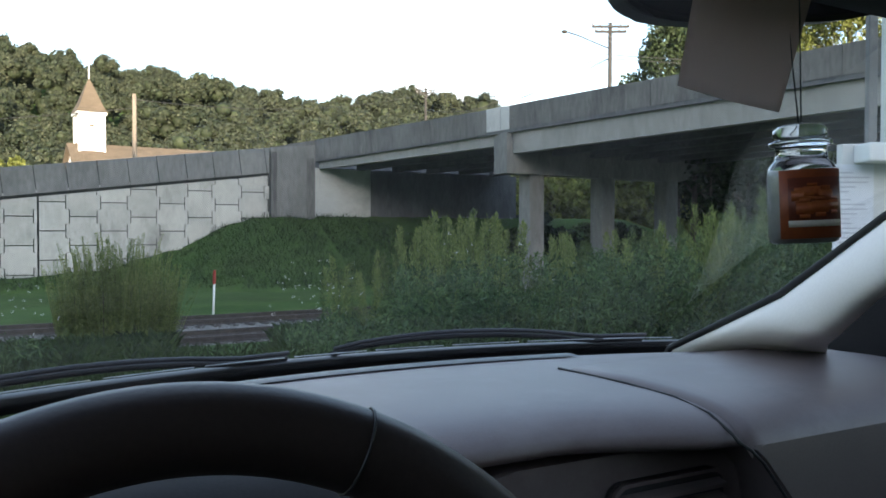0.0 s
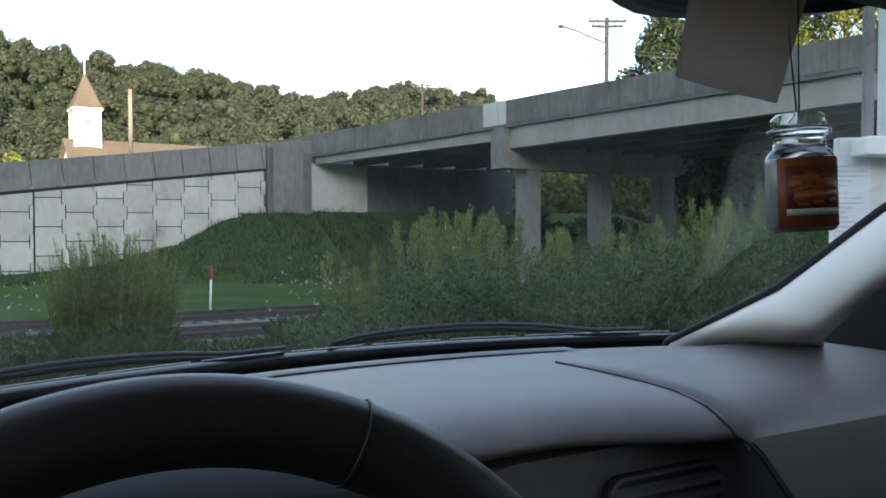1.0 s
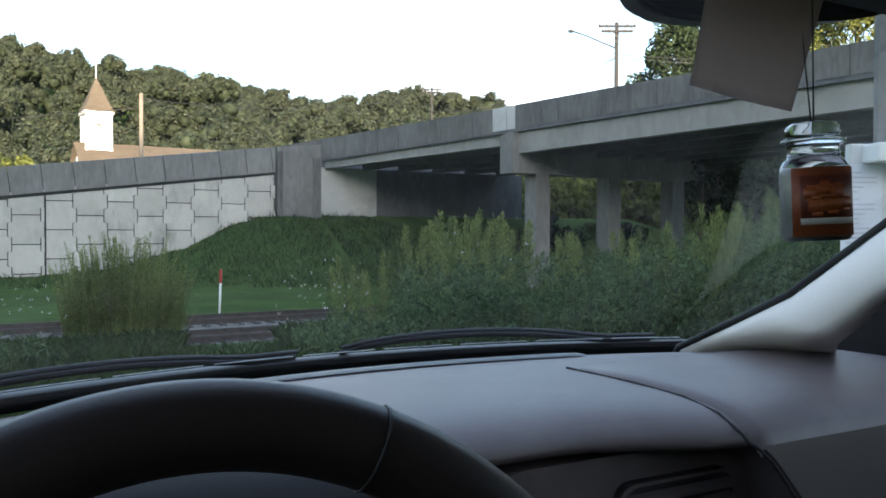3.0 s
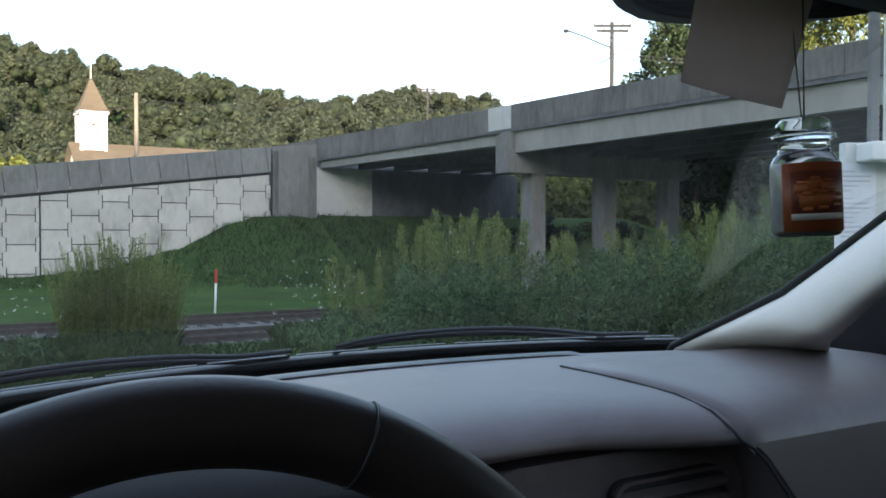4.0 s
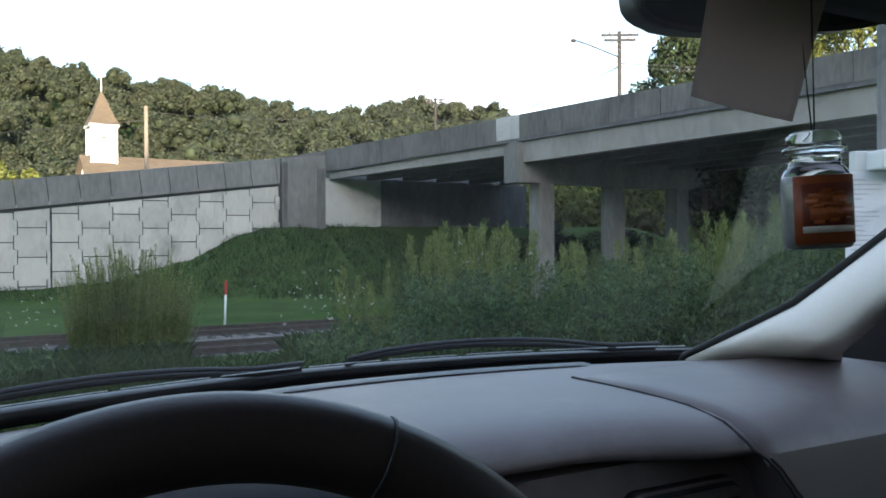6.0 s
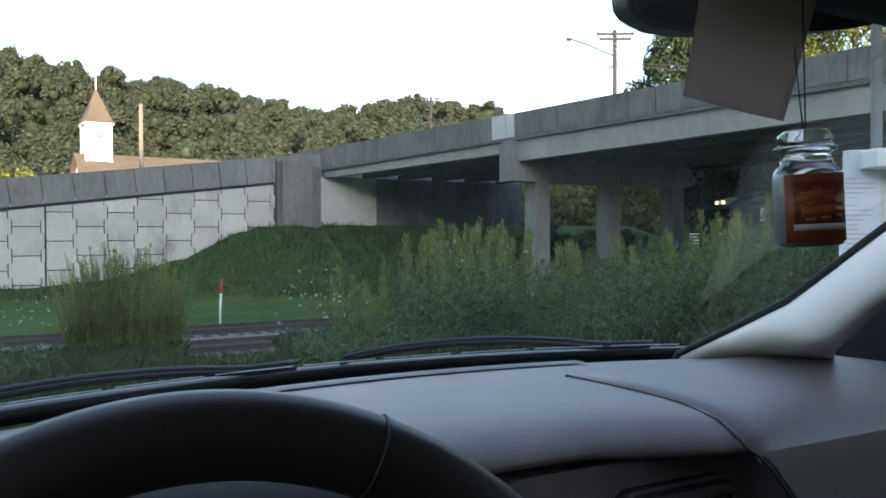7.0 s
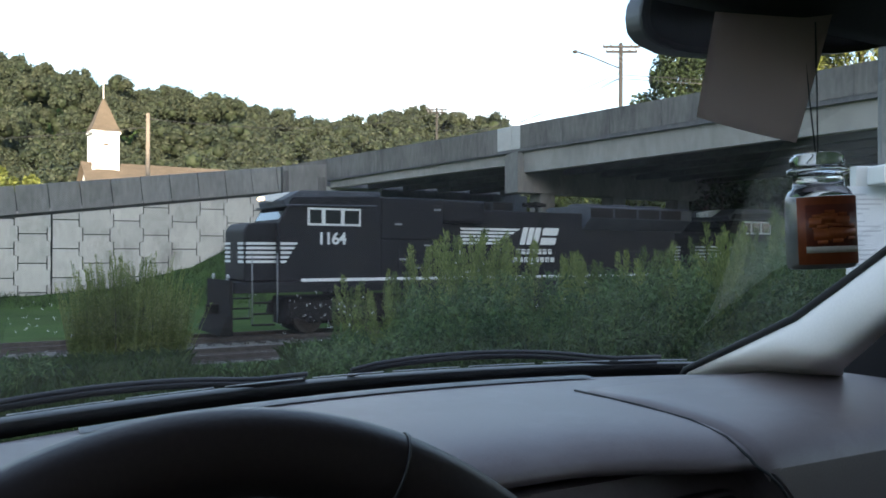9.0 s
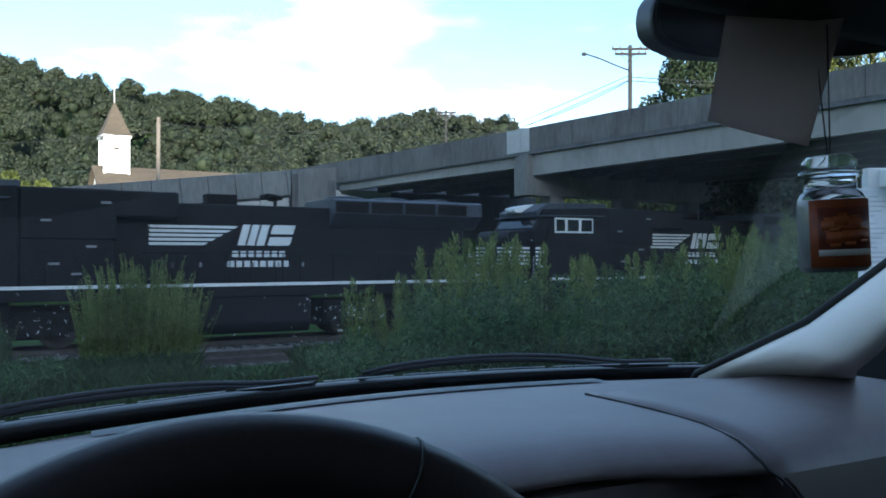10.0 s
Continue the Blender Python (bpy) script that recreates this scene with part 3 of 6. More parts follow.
def build_wall():
    ang = math.degrees(math.atan2(WALL_DIR.y, WALL_DIR.x))
    wall = holder("retaining_wall", pose(WALL_A.x, WALL_A.y, 0, 0, 0, ang), "pale precast concrete panel retaining wall below the road", "retaining wall", kind="structure")
    length = 13.1
    bm = bmesh.new()
    bm_prism(bm, [(-21, -1.5), (length, -1.5), (length, wall_top(length) - 0.3), (-21, wall_top(-21) - 0.3)], "y", -0.018, 0.6)
    part("wall_core", bm, M["joint"], wall, "dark recessed joints behind the panels")
    d, g = 0.09, 0.025
    for i in range(-14, 9):
        x0, x1 = i * PANEL + 0.9, (i + 1) * PANEL + 0.9
        for k in range(-1, 5):
            zc = k * PANEL + (PANEL / 2 if i % 2 else 0) + 0.62
            lid = wall_top(0.5 * (x0 + x1)) - 1.25
            if zc - PANEL / 2 > lid - 0.1 or zc + PANEL / 2 < -0.6:
                continue
            h, q = PANEL / 2 - g, PANEL / 4
            r = min(x1, length) if x1 > length - 0.2 else x1
            out = [(x0 + d + g, zc - h), (r - d - g, zc - h), (r - d - g, zc - q - g), (r + d - g, zc - q + g), (r + d - g, zc + q - g), (r - d - g, zc + q + g),
                   (r - d - g, zc + h), (x0 + d + g, zc + h), (x0 + d + g, zc + q + g), (x0 - d + g, zc + q - g), (x0 - d + g, zc - q + g), (x0 + d + g, zc - q - g)]
            out = [(min(a, length), min(b, wall_top(a) - 1.3)) for a, b in out]
            clean = [p for j, p in enumerate(out) if (Vector(p) - Vector(out[j - 1])).length > 1e-3]
            if len(clean) < 4:
                continue
            bm = bmesh.new()
            bm_prism(bm, clean, "y", -0.05 + random.uniform(-0.008, 0.008), 0.058)
            part("panel", bm, M["panel"], wall)
    bm = bmesh.new()
    bm_box(bm, 0.98, 1.06, -0.075, 0.0, -1.0, wall_top(1.0) - 1.46)
    part("slip_joint", bm, M["joint"], wall, "dark vertical slip joint")
    # parapet sections with a coping lip
    n = 0
    x = -20.2
    while x < length - 0.01:
        e = min(x + 1.5, length)
        bm = bmesh.new()
        lo0, lo1 = wall_top(x) - 1.46, wall_top(e) - 1.46
        v = []
        for xx, lo in ((x + 0.022, lo0), (e - 0.022, lo1)):
            hi = wall_top(xx)
            v.append([bm.verts.new(p) for p in ((min(xx + 0.16, length), -0.16, lo + 0.02), (xx, -0.12, hi - 0.02), (xx, -0.10, hi), (xx, 0.16, hi), (min(xx + 0.16, length), 0.42, lo + 0.02))])
        for j in range(5):
            bm.faces.new((v[0][j], v[0][(j + 1) % 5], v[1][(j + 1) % 5], v[1][j]))
        bm.faces.new(v[0])
        bm.faces.new(v[1][::-1])
        part("parapet_block", bm, M["concrete"], wall)
        x, n = e, n + 1
    # dark strip below the parapet blocks, drawn as the shadow they cast
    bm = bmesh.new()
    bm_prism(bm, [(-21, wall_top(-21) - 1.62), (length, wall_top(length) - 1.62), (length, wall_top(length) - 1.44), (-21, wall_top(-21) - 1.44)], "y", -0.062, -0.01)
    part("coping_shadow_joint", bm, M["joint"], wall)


build_wall()

# ---- bridge ----
TOP_C, TOP_P, TOP_SLOPE = 8.31, 8.97, 0.038


def build_bridge():
    br = holder("road_bridge", pose(0, 0, 0), "grey concrete road bridge over the railway tracks", "bridge", kind="structure")
    wide = TRACK_DIR * DECK_W
    # end block of the wall and abutment
    bm = bmesh.new()
    d = (WALL_C - WALL_B).normalized()
    nrm = Vector((-d.y, d.x))
    p, q = WALL_B + nrm * 0.35, WALL_C + nrm * 0.35
    bm_obox(bm, p, q, 0.44, ((0.5, 7.76), (0.5, 8.0)))
    part("wing_wall", bm, M["concrete"], br, "stained grey concrete wing wall")
    bm = bmesh.new()
    bm_obox(bm, WALL_B - nrm * 0.10 + d * 0.02, WALL_B - nrm * 0.10 + d * 0.34, 0.06, ((1.0, 7.5), (1.0, 7.5)))
    bm_obox(bm, WALL_C - nrm * 0.10 - d * 0.5, WALL_C - nrm * 0.10 - d * 0.06, 0.07, ((1.0, 7.2), (1.0, 7.2)))
    part("pilaster", bm, M["parapet"], br)
    bm = bmesh.new()
    a0 = WALL_C + TRACK_DIR * 0.0
    back = -SPAN_DIR
    n2 = TRACK_NORMAL
    # daylit end of the abutment: the light is in the paler colour
    bm_obox(bm, a0 + n2 * 0.5, a0 + n2 * 0.5 + TRACK_DIR * 3.7, 0.5, ((1.0, 6.66), (1.0, 6.66)))
    part("abutment_face", bm, M["white_patch"], br, "concrete abutment face paled as its daylit end")
    # rest of the abutment, coloured dark for the shade under the span
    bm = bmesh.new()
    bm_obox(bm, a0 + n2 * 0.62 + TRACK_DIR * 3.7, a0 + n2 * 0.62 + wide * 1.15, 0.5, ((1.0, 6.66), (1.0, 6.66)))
    part("abutment_wall", bm, M["shade_grey"], br, "concrete abutment wall darkened for the shade under the deck")
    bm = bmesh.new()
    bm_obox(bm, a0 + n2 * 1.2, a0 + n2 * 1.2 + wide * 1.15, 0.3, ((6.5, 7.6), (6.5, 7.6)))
    part("backwall", bm, M["shade_grey"], br)

    def slab(name, e0, e1, z0, z1, thick, material, label=""):
        """A skewed slab between two edge points; z0, z1 are its top at either end."""
        bm = bmesh.new()
        c = [(e0, z0), (e1, z1), (e1 + wide, z1), (e0 + wide, z0)]
        lo = [bm.verts.new((*p, z - thick)) for p, z in c]
        hi = [bm.verts.new((*p, z)) for p, z in c]
        bm.faces.new(lo[::-1])
        bm.faces.new(hi)
        for i in range(4):
            bm.faces.new((lo[i], lo[(i + 1) % 4], hi[(i + 1) % 4], hi[i]))
        part(name, bm, material, br, label)

    zC, zP = TOP_C - 1.10, TOP_P - 1.08
    zE = TOP_P + TOP_SLOPE * 36 - 1.10
    # slabs and inner girders take the same colour with under-deck shade in it
    slab("deck_slab", WALL_C, PIER, zC, zP, 0.22, M["shade_grey"])
    slab("deck_slab", PIER, BRIDGE_END, zP, zE, 0.22, M["shade_grey"])
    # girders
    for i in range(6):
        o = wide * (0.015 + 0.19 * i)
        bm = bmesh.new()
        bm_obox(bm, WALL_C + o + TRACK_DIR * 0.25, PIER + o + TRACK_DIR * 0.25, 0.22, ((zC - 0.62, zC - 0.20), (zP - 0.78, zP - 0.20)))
        part("short_span_girder", bm, M["girder"] if i == 0 else M["shade_grey"], br)
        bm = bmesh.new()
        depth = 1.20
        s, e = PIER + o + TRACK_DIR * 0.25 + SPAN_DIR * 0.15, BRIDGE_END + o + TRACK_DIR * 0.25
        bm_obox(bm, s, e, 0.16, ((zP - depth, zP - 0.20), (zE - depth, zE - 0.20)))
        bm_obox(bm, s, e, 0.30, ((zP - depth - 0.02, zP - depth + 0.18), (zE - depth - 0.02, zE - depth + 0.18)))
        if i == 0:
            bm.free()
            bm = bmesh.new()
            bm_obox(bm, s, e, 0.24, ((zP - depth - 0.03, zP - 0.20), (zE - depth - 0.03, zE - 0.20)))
        part("girder", bm, M["girder"] if i == 0 else M["shade_grey"], br)
    # barriers in cast lengths
    def barrier(p, q, z0, z1, n, material, low=0.0):
        for i in range(n):
            a, b = p.lerp(q, i / n), p.lerp(q, (i + 1) / n)
            a, b = a + (b - a) * 0.004, b - (b - a) * 0.004
            za, zb = z0 + (z1 - z0) * i / n, z0 + (z1 - z0) * (i + 1) / n
            dd = (b - a).normalized()
            nn = Vector((-dd.y, dd.x)) * 0.13
            bm = bmesh.new()
            bm_obox(bm, a + nn, b + nn, 0.16 + random.uniform(-0.002, 0.002), ((za - 1.12 - low, za), (zb - 1.12 - low, zb)))
            part("barrier_block", bm, material, br)
    barrier(WALL_B, WALL_C, 7.76, TOP_C, 1, M["parapet"])
    barrier(WALL_C, PIER - (PIER - WALL_C).normalized() * 0.85, TOP_C, TOP_P - 0.06, 6, M["parapet"], 0.10)
    barrier(PIER - (PIER - WALL_C).normalized() * 0.85, PIER, TOP_P - 0.05, TOP_P, 1, M["white_patch"], 0.02)
    barrier(PIER + SPAN_DIR * 0.02, PIER + SPAN_DIR * 0.55, TOP_P + 0.0, TOP_P + 0.02, 1, M["white_patch"], 0.02)
    barrier(PIER + SPAN_DIR * 0.56, BRIDGE_END, TOP_P + 0.02, TOP_P + TOP_SLOPE * 36, 14, M["parapet"], 0.0)
    barrier(PIER + wide, BRIDGE_END + wide, TOP_P, TOP_P + TOP_SLOPE * 36, 8, M["parapet"])
    barrier(WALL_C + wide, PIER + wide, TOP_C, TOP_P, 4, M["parapet"])
    # pier: cap on three columns along the railway; a second one beyond the tracks' near side
    for base, ztop in ((PIER, zP - 0.80), (PIER + SPAN_DIR * 24.5, zP + 0.038 * 24.5 - 1.25)):
        a, b = base - TRACK_DIR * 0.02, base + wide + TRACK_DIR * 0.4
        bm = bmesh.new()
        L = (b - a).length
        outline = [(0, ztop + 0.6 if base == PIER else ztop), (0, ztop - 1.38), (L - 1.4, ztop - 1.42), (L, ztop - 1.0), (L, ztop)]
        bm_prism(bm, outline, "y", -0.55, 0.55)
        cap = part("pier_cap", bm, M["concrete"], br)
        cap.matrix_world = pose(a.x, a.y, 0, 0, 0, TRACK_ANGLE)
        if base == PIER:
            bm = bmesh.new()
            bm_box(bm, 0.4, L - 0.6, -0.5, 0.5, ztop - 0.05, ztop + 0.02)
            ped = part("bearing_shelf", bm, M["concrete"], br)
            ped.matrix_world = pose(a.x, a.y, 0, 0, 0, TRACK_ANGLE)
        for k in range(3):
            c = base + TRACK_DIR * (1.9 + 4.75 * k)
            bm = bmesh.new()
            z0 = float(ground_z(c.x, c.y)) - 0.6
            bm_box(bm, -0.46, 0.46, -0.46, 0.46, z0, ztop - 1.36)
            col = part("column", bm, M["concrete"], br, bevel=0.05)
            col.matrix_world = pose(c.x, c.y, 0, 0, 0, TRACK_ANGLE)


build_bridge()


# ---- foliage helpers ----
def leaf_cloud(rng, centres, n, size, spread, droop=0.2, width=0.55):
    """Leaf tufts as tilted quads round the given centres. Returns verts, faces."""
    centres = np.asarray(centres, float)
    k = len(centres) * n
    c = np.repeat(centres, n, 0)
    off = rng.normal(0, 1, (k, 3))
    off /= np.linalg.norm(off, axis=1, keepdims=True) + 1e-9
    c = c + off * (rng.uniform(0.35, 1.0, (k, 1)) ** 0.5) * np.asarray(spread)
    a = rng.normal(0, 1, (k, 3))
    a[:, 2] -= droop
    a /= np.linalg.norm(a, axis=1, keepdims=True)
    b = np.cross(a, rng.normal(0, 1, (k, 3)))
    b /= np.linalg.norm(b, axis=1, keepdims=True) + 1e-9
    s = size * rng.uniform(0.55, 1.3, (k, 1))
    v = np.stack([c - a * s, c + b * s * width, c + a * s, c - b * s * width], 1).reshape(-1, 3)
    f = np.arange(k * 4).reshape(-1, 4)
    return v, f


def crown_leaves(rng, centres, radii, n, size):
    """Leaf clumps lying on lobes, turned mostly outward, so that each lobe shades as a rounded mass."""
    c = np.repeat(np.asarray(centres, float), n, 0)
    r = np.repeat(np.asarray(radii, float), n)[:, None]
    k = len(c)
    d = rng.normal(0, 1, (k, 3))
    d[:, 2] += 0.35
    d /= np.linalg.norm(d, axis=1, keepdims=True)
    p = c + d * r * rng.uniform(0.70, 1.30, (k, 1))
    nrm = d + rng.normal(0, 0.60, (k, 3))
    nrm /= np.linalg.norm(nrm, axis=1, keepdims=True)
    a = np.cross(nrm, rng.normal(0, 1, (k, 3)))
    a /= np.linalg.norm(a, axis=1, keepdims=True) + 1e-9
    b = np.cross(nrm, a)
    s = size * rng.uniform(0.6, 1.35, (k, 1))
    v = np.stack([p - a * s, p + b * s * 0.7, p + a * s, p - b * s * 0.7], 1).reshape(-1, 3)
    return v, np.arange(k * 4).reshape(-1, 4)


def build_hill_woods():
    rng = np.random.default_rng(11)
    pts = []
    y = 128.0
    while y < 345:
        step = 8.6 + (y - 128) * 0.006
        for x in np.arange(-0.64 * y, 0.66 * y, step):
            pts.append((x + rng.uniform(-3.2, 3.2), y + rng.uniform(-3.0, 3.0)))
        y += step * (0.85 if y > 285 else 1.2)
    pts = np.array(pts)
    z = ground_z(pts[:, 0], pts[:, 1])
    verts, faces, cv, cf, base, cbase = [], [], [], [], 0, 0
    ico = bmesh.new()
    bmesh.ops.create_icosphere(ico, subdivisions=1, radius=1.0)
    iv = np.array([v.co[:] for v in ico.verts])
    fi = np.array([[v.index for v in f.verts] for f in ico.faces])
    ico.free()
    for (x, y), zz in zip(pts, z):
        h = rng.uniform(8.5, 14.0) if rng.uniform() < 0.8 else rng.uniform(14.0, 16.5)
        r = rng.uniform(3.6, 5.8) + 0.25 * max(h - 12.0, 0)
        tall = rng.uniform(0.85, 1.35)
        nl = rng.integers(11, 16)
        d = rng.normal(0, 1, (nl, 3))
        d[:, 2] = np.abs(d[:, 2]) * 0.9 - 0.25
        d /= np.linalg.norm(d, axis=1, keepdims=True)
        centre = np.array([x, y, zz + h - r * tall])
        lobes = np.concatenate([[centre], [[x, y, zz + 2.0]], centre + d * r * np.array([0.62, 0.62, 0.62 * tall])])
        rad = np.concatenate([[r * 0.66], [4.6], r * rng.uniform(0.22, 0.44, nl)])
        # dark core in each lobe stands for shade between the leaves
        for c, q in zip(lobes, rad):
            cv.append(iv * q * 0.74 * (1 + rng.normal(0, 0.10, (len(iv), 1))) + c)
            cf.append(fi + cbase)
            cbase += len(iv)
        v, f = crown_leaves(rng, lobes, rad, 84, 0.38 if y > 240 else 0.36)
        verts.append(v)
        faces.append(f + base)
        base += len(v)
    ob = new("hillside_woods", mesh_from("hillside_woods", np.concatenate(verts), np.concatenate(faces), M["leaf_hill"]))
    tagged(ob, "dense green broadleaf woods covering the far hillside", "woods", kind="stuff")
    inner = new("inner_crowns", mesh_from("inner_crowns", np.concatenate(cv), np.concatenate(cf), M["leaf_inner_shade"]))
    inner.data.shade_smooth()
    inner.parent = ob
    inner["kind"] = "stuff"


build_hill_woods()


# ---- church, poles, marker ----
def build_church():
    ch = holder("church", pose(-35.5, 82.5, 0, 0, 0, 35), "white wooden church with brown roof and steeple, beyond the road", "church")
    bm = bmesh.new()
    bm_prism(bm, [(-5.0, 0), (5.0, 0), (5.0, 7.4), (0, 11.4), (-5.0, 7.4)], "x", -2.0, 15.2)
    part("wall", bm, M["white_paint"], ch)
    for sgn in (-1, 1):
        bm = bmesh.new()
        bm_prism(bm, [(0, 11.45), (0, 11.68), (sgn * 5.5, 7.28), (sgn * 5.5, 7.05)], "x", -2.5, 15.7)
        part("roof", bm, M["shingle"], ch, "brown shingle roof slope")
    bm = bmesh.new()
    bm_box(bm, -1.17, 1.17, -1.17, 1.17, 8.5, 14.55)
    tower = part("belfry", bm, M["white_paint"], ch, "white boarded belfry with corner boards")
    tower.location = (-0.32, 0.2, 0)
    for cx in (-1.17, 1.17):
        for cy in (-1.17, 1.17):
            bm = bmesh.new()
            bm_box(bm, cx - 0.11, cx + 0.11, cy - 0.11, cy + 0.11, 8.5, 14.55)
            part("corner_board", bm, M["white_paint"], tower)
    bm = bmesh.new()
    bm_box(bm, -0.36, 0.36, -1.23, -1.12, 11.9, 13.2)
    bm_prism(bm, [(0.36 * math.cos(t), 13.2 + 0.36 * math.sin(t)) for t in np.linspace(0, math.pi, 9)], "y", -1.23, -1.12)
    louvre = part("louvre", bm, M["shingle"], tower, "arched brown belfry opening")
    for k in range(8):
        bm = bmesh.new()
        bm_box(bm, -0.33, 0.33, -1.27, -1.20, 11.98 + 0.17 * k, 12.10 + 0.17 * k)
        part("louvre_slat", bm, M["white_paint"], louvre)
    bm = bmesh.new()
    bm_box(bm, -1.30, 1.30, -1.30, 1.30, 10.9, 11.12)
    part("base_moulding", bm, M["white_paint"], tower)
    bm = bmesh.new()
    bm_box(bm, -1.42, 1.42, -1.42, 1.42, 14.50, 14.78)
    part("cornice", bm, M["white_paint"], tower, bevel=0.04)
    bm = bmesh.new()
    rings = []
    for half, z in ((1.48, 14.78), (1.12, 15.45), (0.80, 16.3), (0.42, 17.35), (0.05, 18.25)):
        rings.append([bm.verts.new((sx * half, sy * half, z)) for sx, sy in ((-1, -1), (1, -1), (1, 1), (-1, 1))])
    for a, b in zip(rings, rings[1:]):
        for i in range(4):
            bm.faces.new((a[i], a[(i + 1) % 4], b[(i + 1) % 4], b[i]))
    bm.faces.new(rings[0][::-1])
    bm.faces.new(rings[-1])
    part("spire", bm, M["shingle"], tower, "flared brown shingled spire")
    bm = bmesh.new()
    bm_tube(bm, [(0, 0, 18.1), (0, 0, 20.3)], 0.07, 6, 0.04)
    bm_box(bm, -0.20, 0.20, -0.035, 0.035, 19.75, 19.84)
    part("cross", bm, M["white_paint"], tower)


build_church()


def utility_pole(x, y, top, r, label, arms=True, m=None):
    p = holder("utility_pole", pose(x, y, 0), label, "utility pole", "utility poles")
    bm = bmesh.new()
    bm_tube(bm, [(0, 0, float(ground_z(x, y)) - 0.5), (0, 0, top * 0.5), (0, 0, top)], r * 1.15, 10, r * 0.85)
    part("pole", bm, M["pole_silhouette"] if arms else M["pole"], p)
    if arms:
        for dz, half in ((0.28, 1.25), (0.62, 1.05)):
            bm = bmesh.new()
            bm_box(bm, -half, half, -0.06 - r, 0.06 - r, top - dz - 0.07, top - dz + 0.07)
            part("crossarm", bm, M["pole_silhouette"], p)
            for k in (-0.95, -0.55, 0.55, 0.95):
                bm = bmesh.new()
                bm_lathe(bm, [(0.05, 0), (0.08, 0.05), (0.05, 0.1), (0.08, 0.16), (0.04, 0.22)], 8)
                ins = part("insulator", bm, M["steel"], p)
                ins.location = (k * half, -r, top - dz + 0.07)
            bm = bmesh.new()
            bm_tube(bm, [(-0.7, -r, top - dz), (0, -r, top - dz - 0.7)], 0.025, 6)
            bm_tube(bm, [(0.7, -r, top - dz), (0, -r, top - dz - 0.7)], 0.025, 6)
            part("brace", bm, M["steel"], p)
    return p


utility_pole(-23.53, 62.0, 13.3, 0.17, "bare wooden utility pole without arms near the church", arms=False)
utility_pole(-2.1, 95.0, 19.6, 0.16, "distant wooden utility pole with a crossarm before the woods")
main_pole = utility_pole(11.2, 55.0, 16.9, 0.16, "wooden utility pole with crossarm and street lamp behind the bridge")
# arm and lamp head coloured dark as a silhouette against bright sky
bm = bmesh.new()
bm_tube(bm, [(0, -0.1, 15.15), (-0.9, -0.1, 15.50), (-2.0, -0.1, 15.98), (-2.9, -0.1, 16.28)], 0.05, 8)
part("lamp_arm", bm, M["wire"], main_pole)
bm = bmesh.new()
bm_lathe(bm, [(0.02, -0.12), (0.17, -0.06), (0.2, 0.02), (0.14, 0.1), (0.04, 0.13)], 12)
lampob = part("lamp_head", bm, M["pole_silhouette"], main_pole)
lampob.location = (-3.1, -0.1, 16.28)
# transformer-side bracket and wires that leave the pole
for i, (a, b, sag) in enumerate((((11.3, 55, 14.6), (-2.1, 95, 17.0), 1.4), ((11.2, 55, 14.9), (-26, 66, 2.0), 0.5), ((11.2, 55, 14.6), (-26, 66, 1.4), 0.7),
                                 ((11.3, 55, 14.75), (60, 52, 15.4), 1.2), ((11.3, 55, 14.5), (60, 52, 15.1), 1.2),
                                 ((-2.1, 95, 18.9), (-23.7, 62, 12.9), 1.2), ((-23.7, 62, 12.2), (-80, 70, 12.4), 1.0))):
    a, b = Vector(a), Vector(b)
    pts = [a.lerp(b, t) - Vector((0, 0, sag * 4 * t * (1 - t))) for t in np.linspace(0, 1, 13)]
    bm = bmesh.new()
    bm_tube(bm, pts, 0.026, 5)
    thing("overhead_wire", bm, M["wire"], "thin black overhead wire hanging from a utility pole", "wire", "overhead wires")

mk = holder("track_marker", pose(-8.8, 31.0, -0.36, 0, 2, 0), "white marker stake with red top beside the railway", "marker post")
bm = bmesh.new()
bm_lathe(bm, [(0.044, -0.2), (0.044, 1.24)], 10)
part("stake", bm, M["white_paint"], mk)
bm = bmesh.new()
bm_lathe(bm, [(0.052, 1.2), (0.056, 1.22), (0.056, 1.70), (0.045, 1.74)], 10)
part("red_cap", bm, M["red"], mk, "red reflective top")


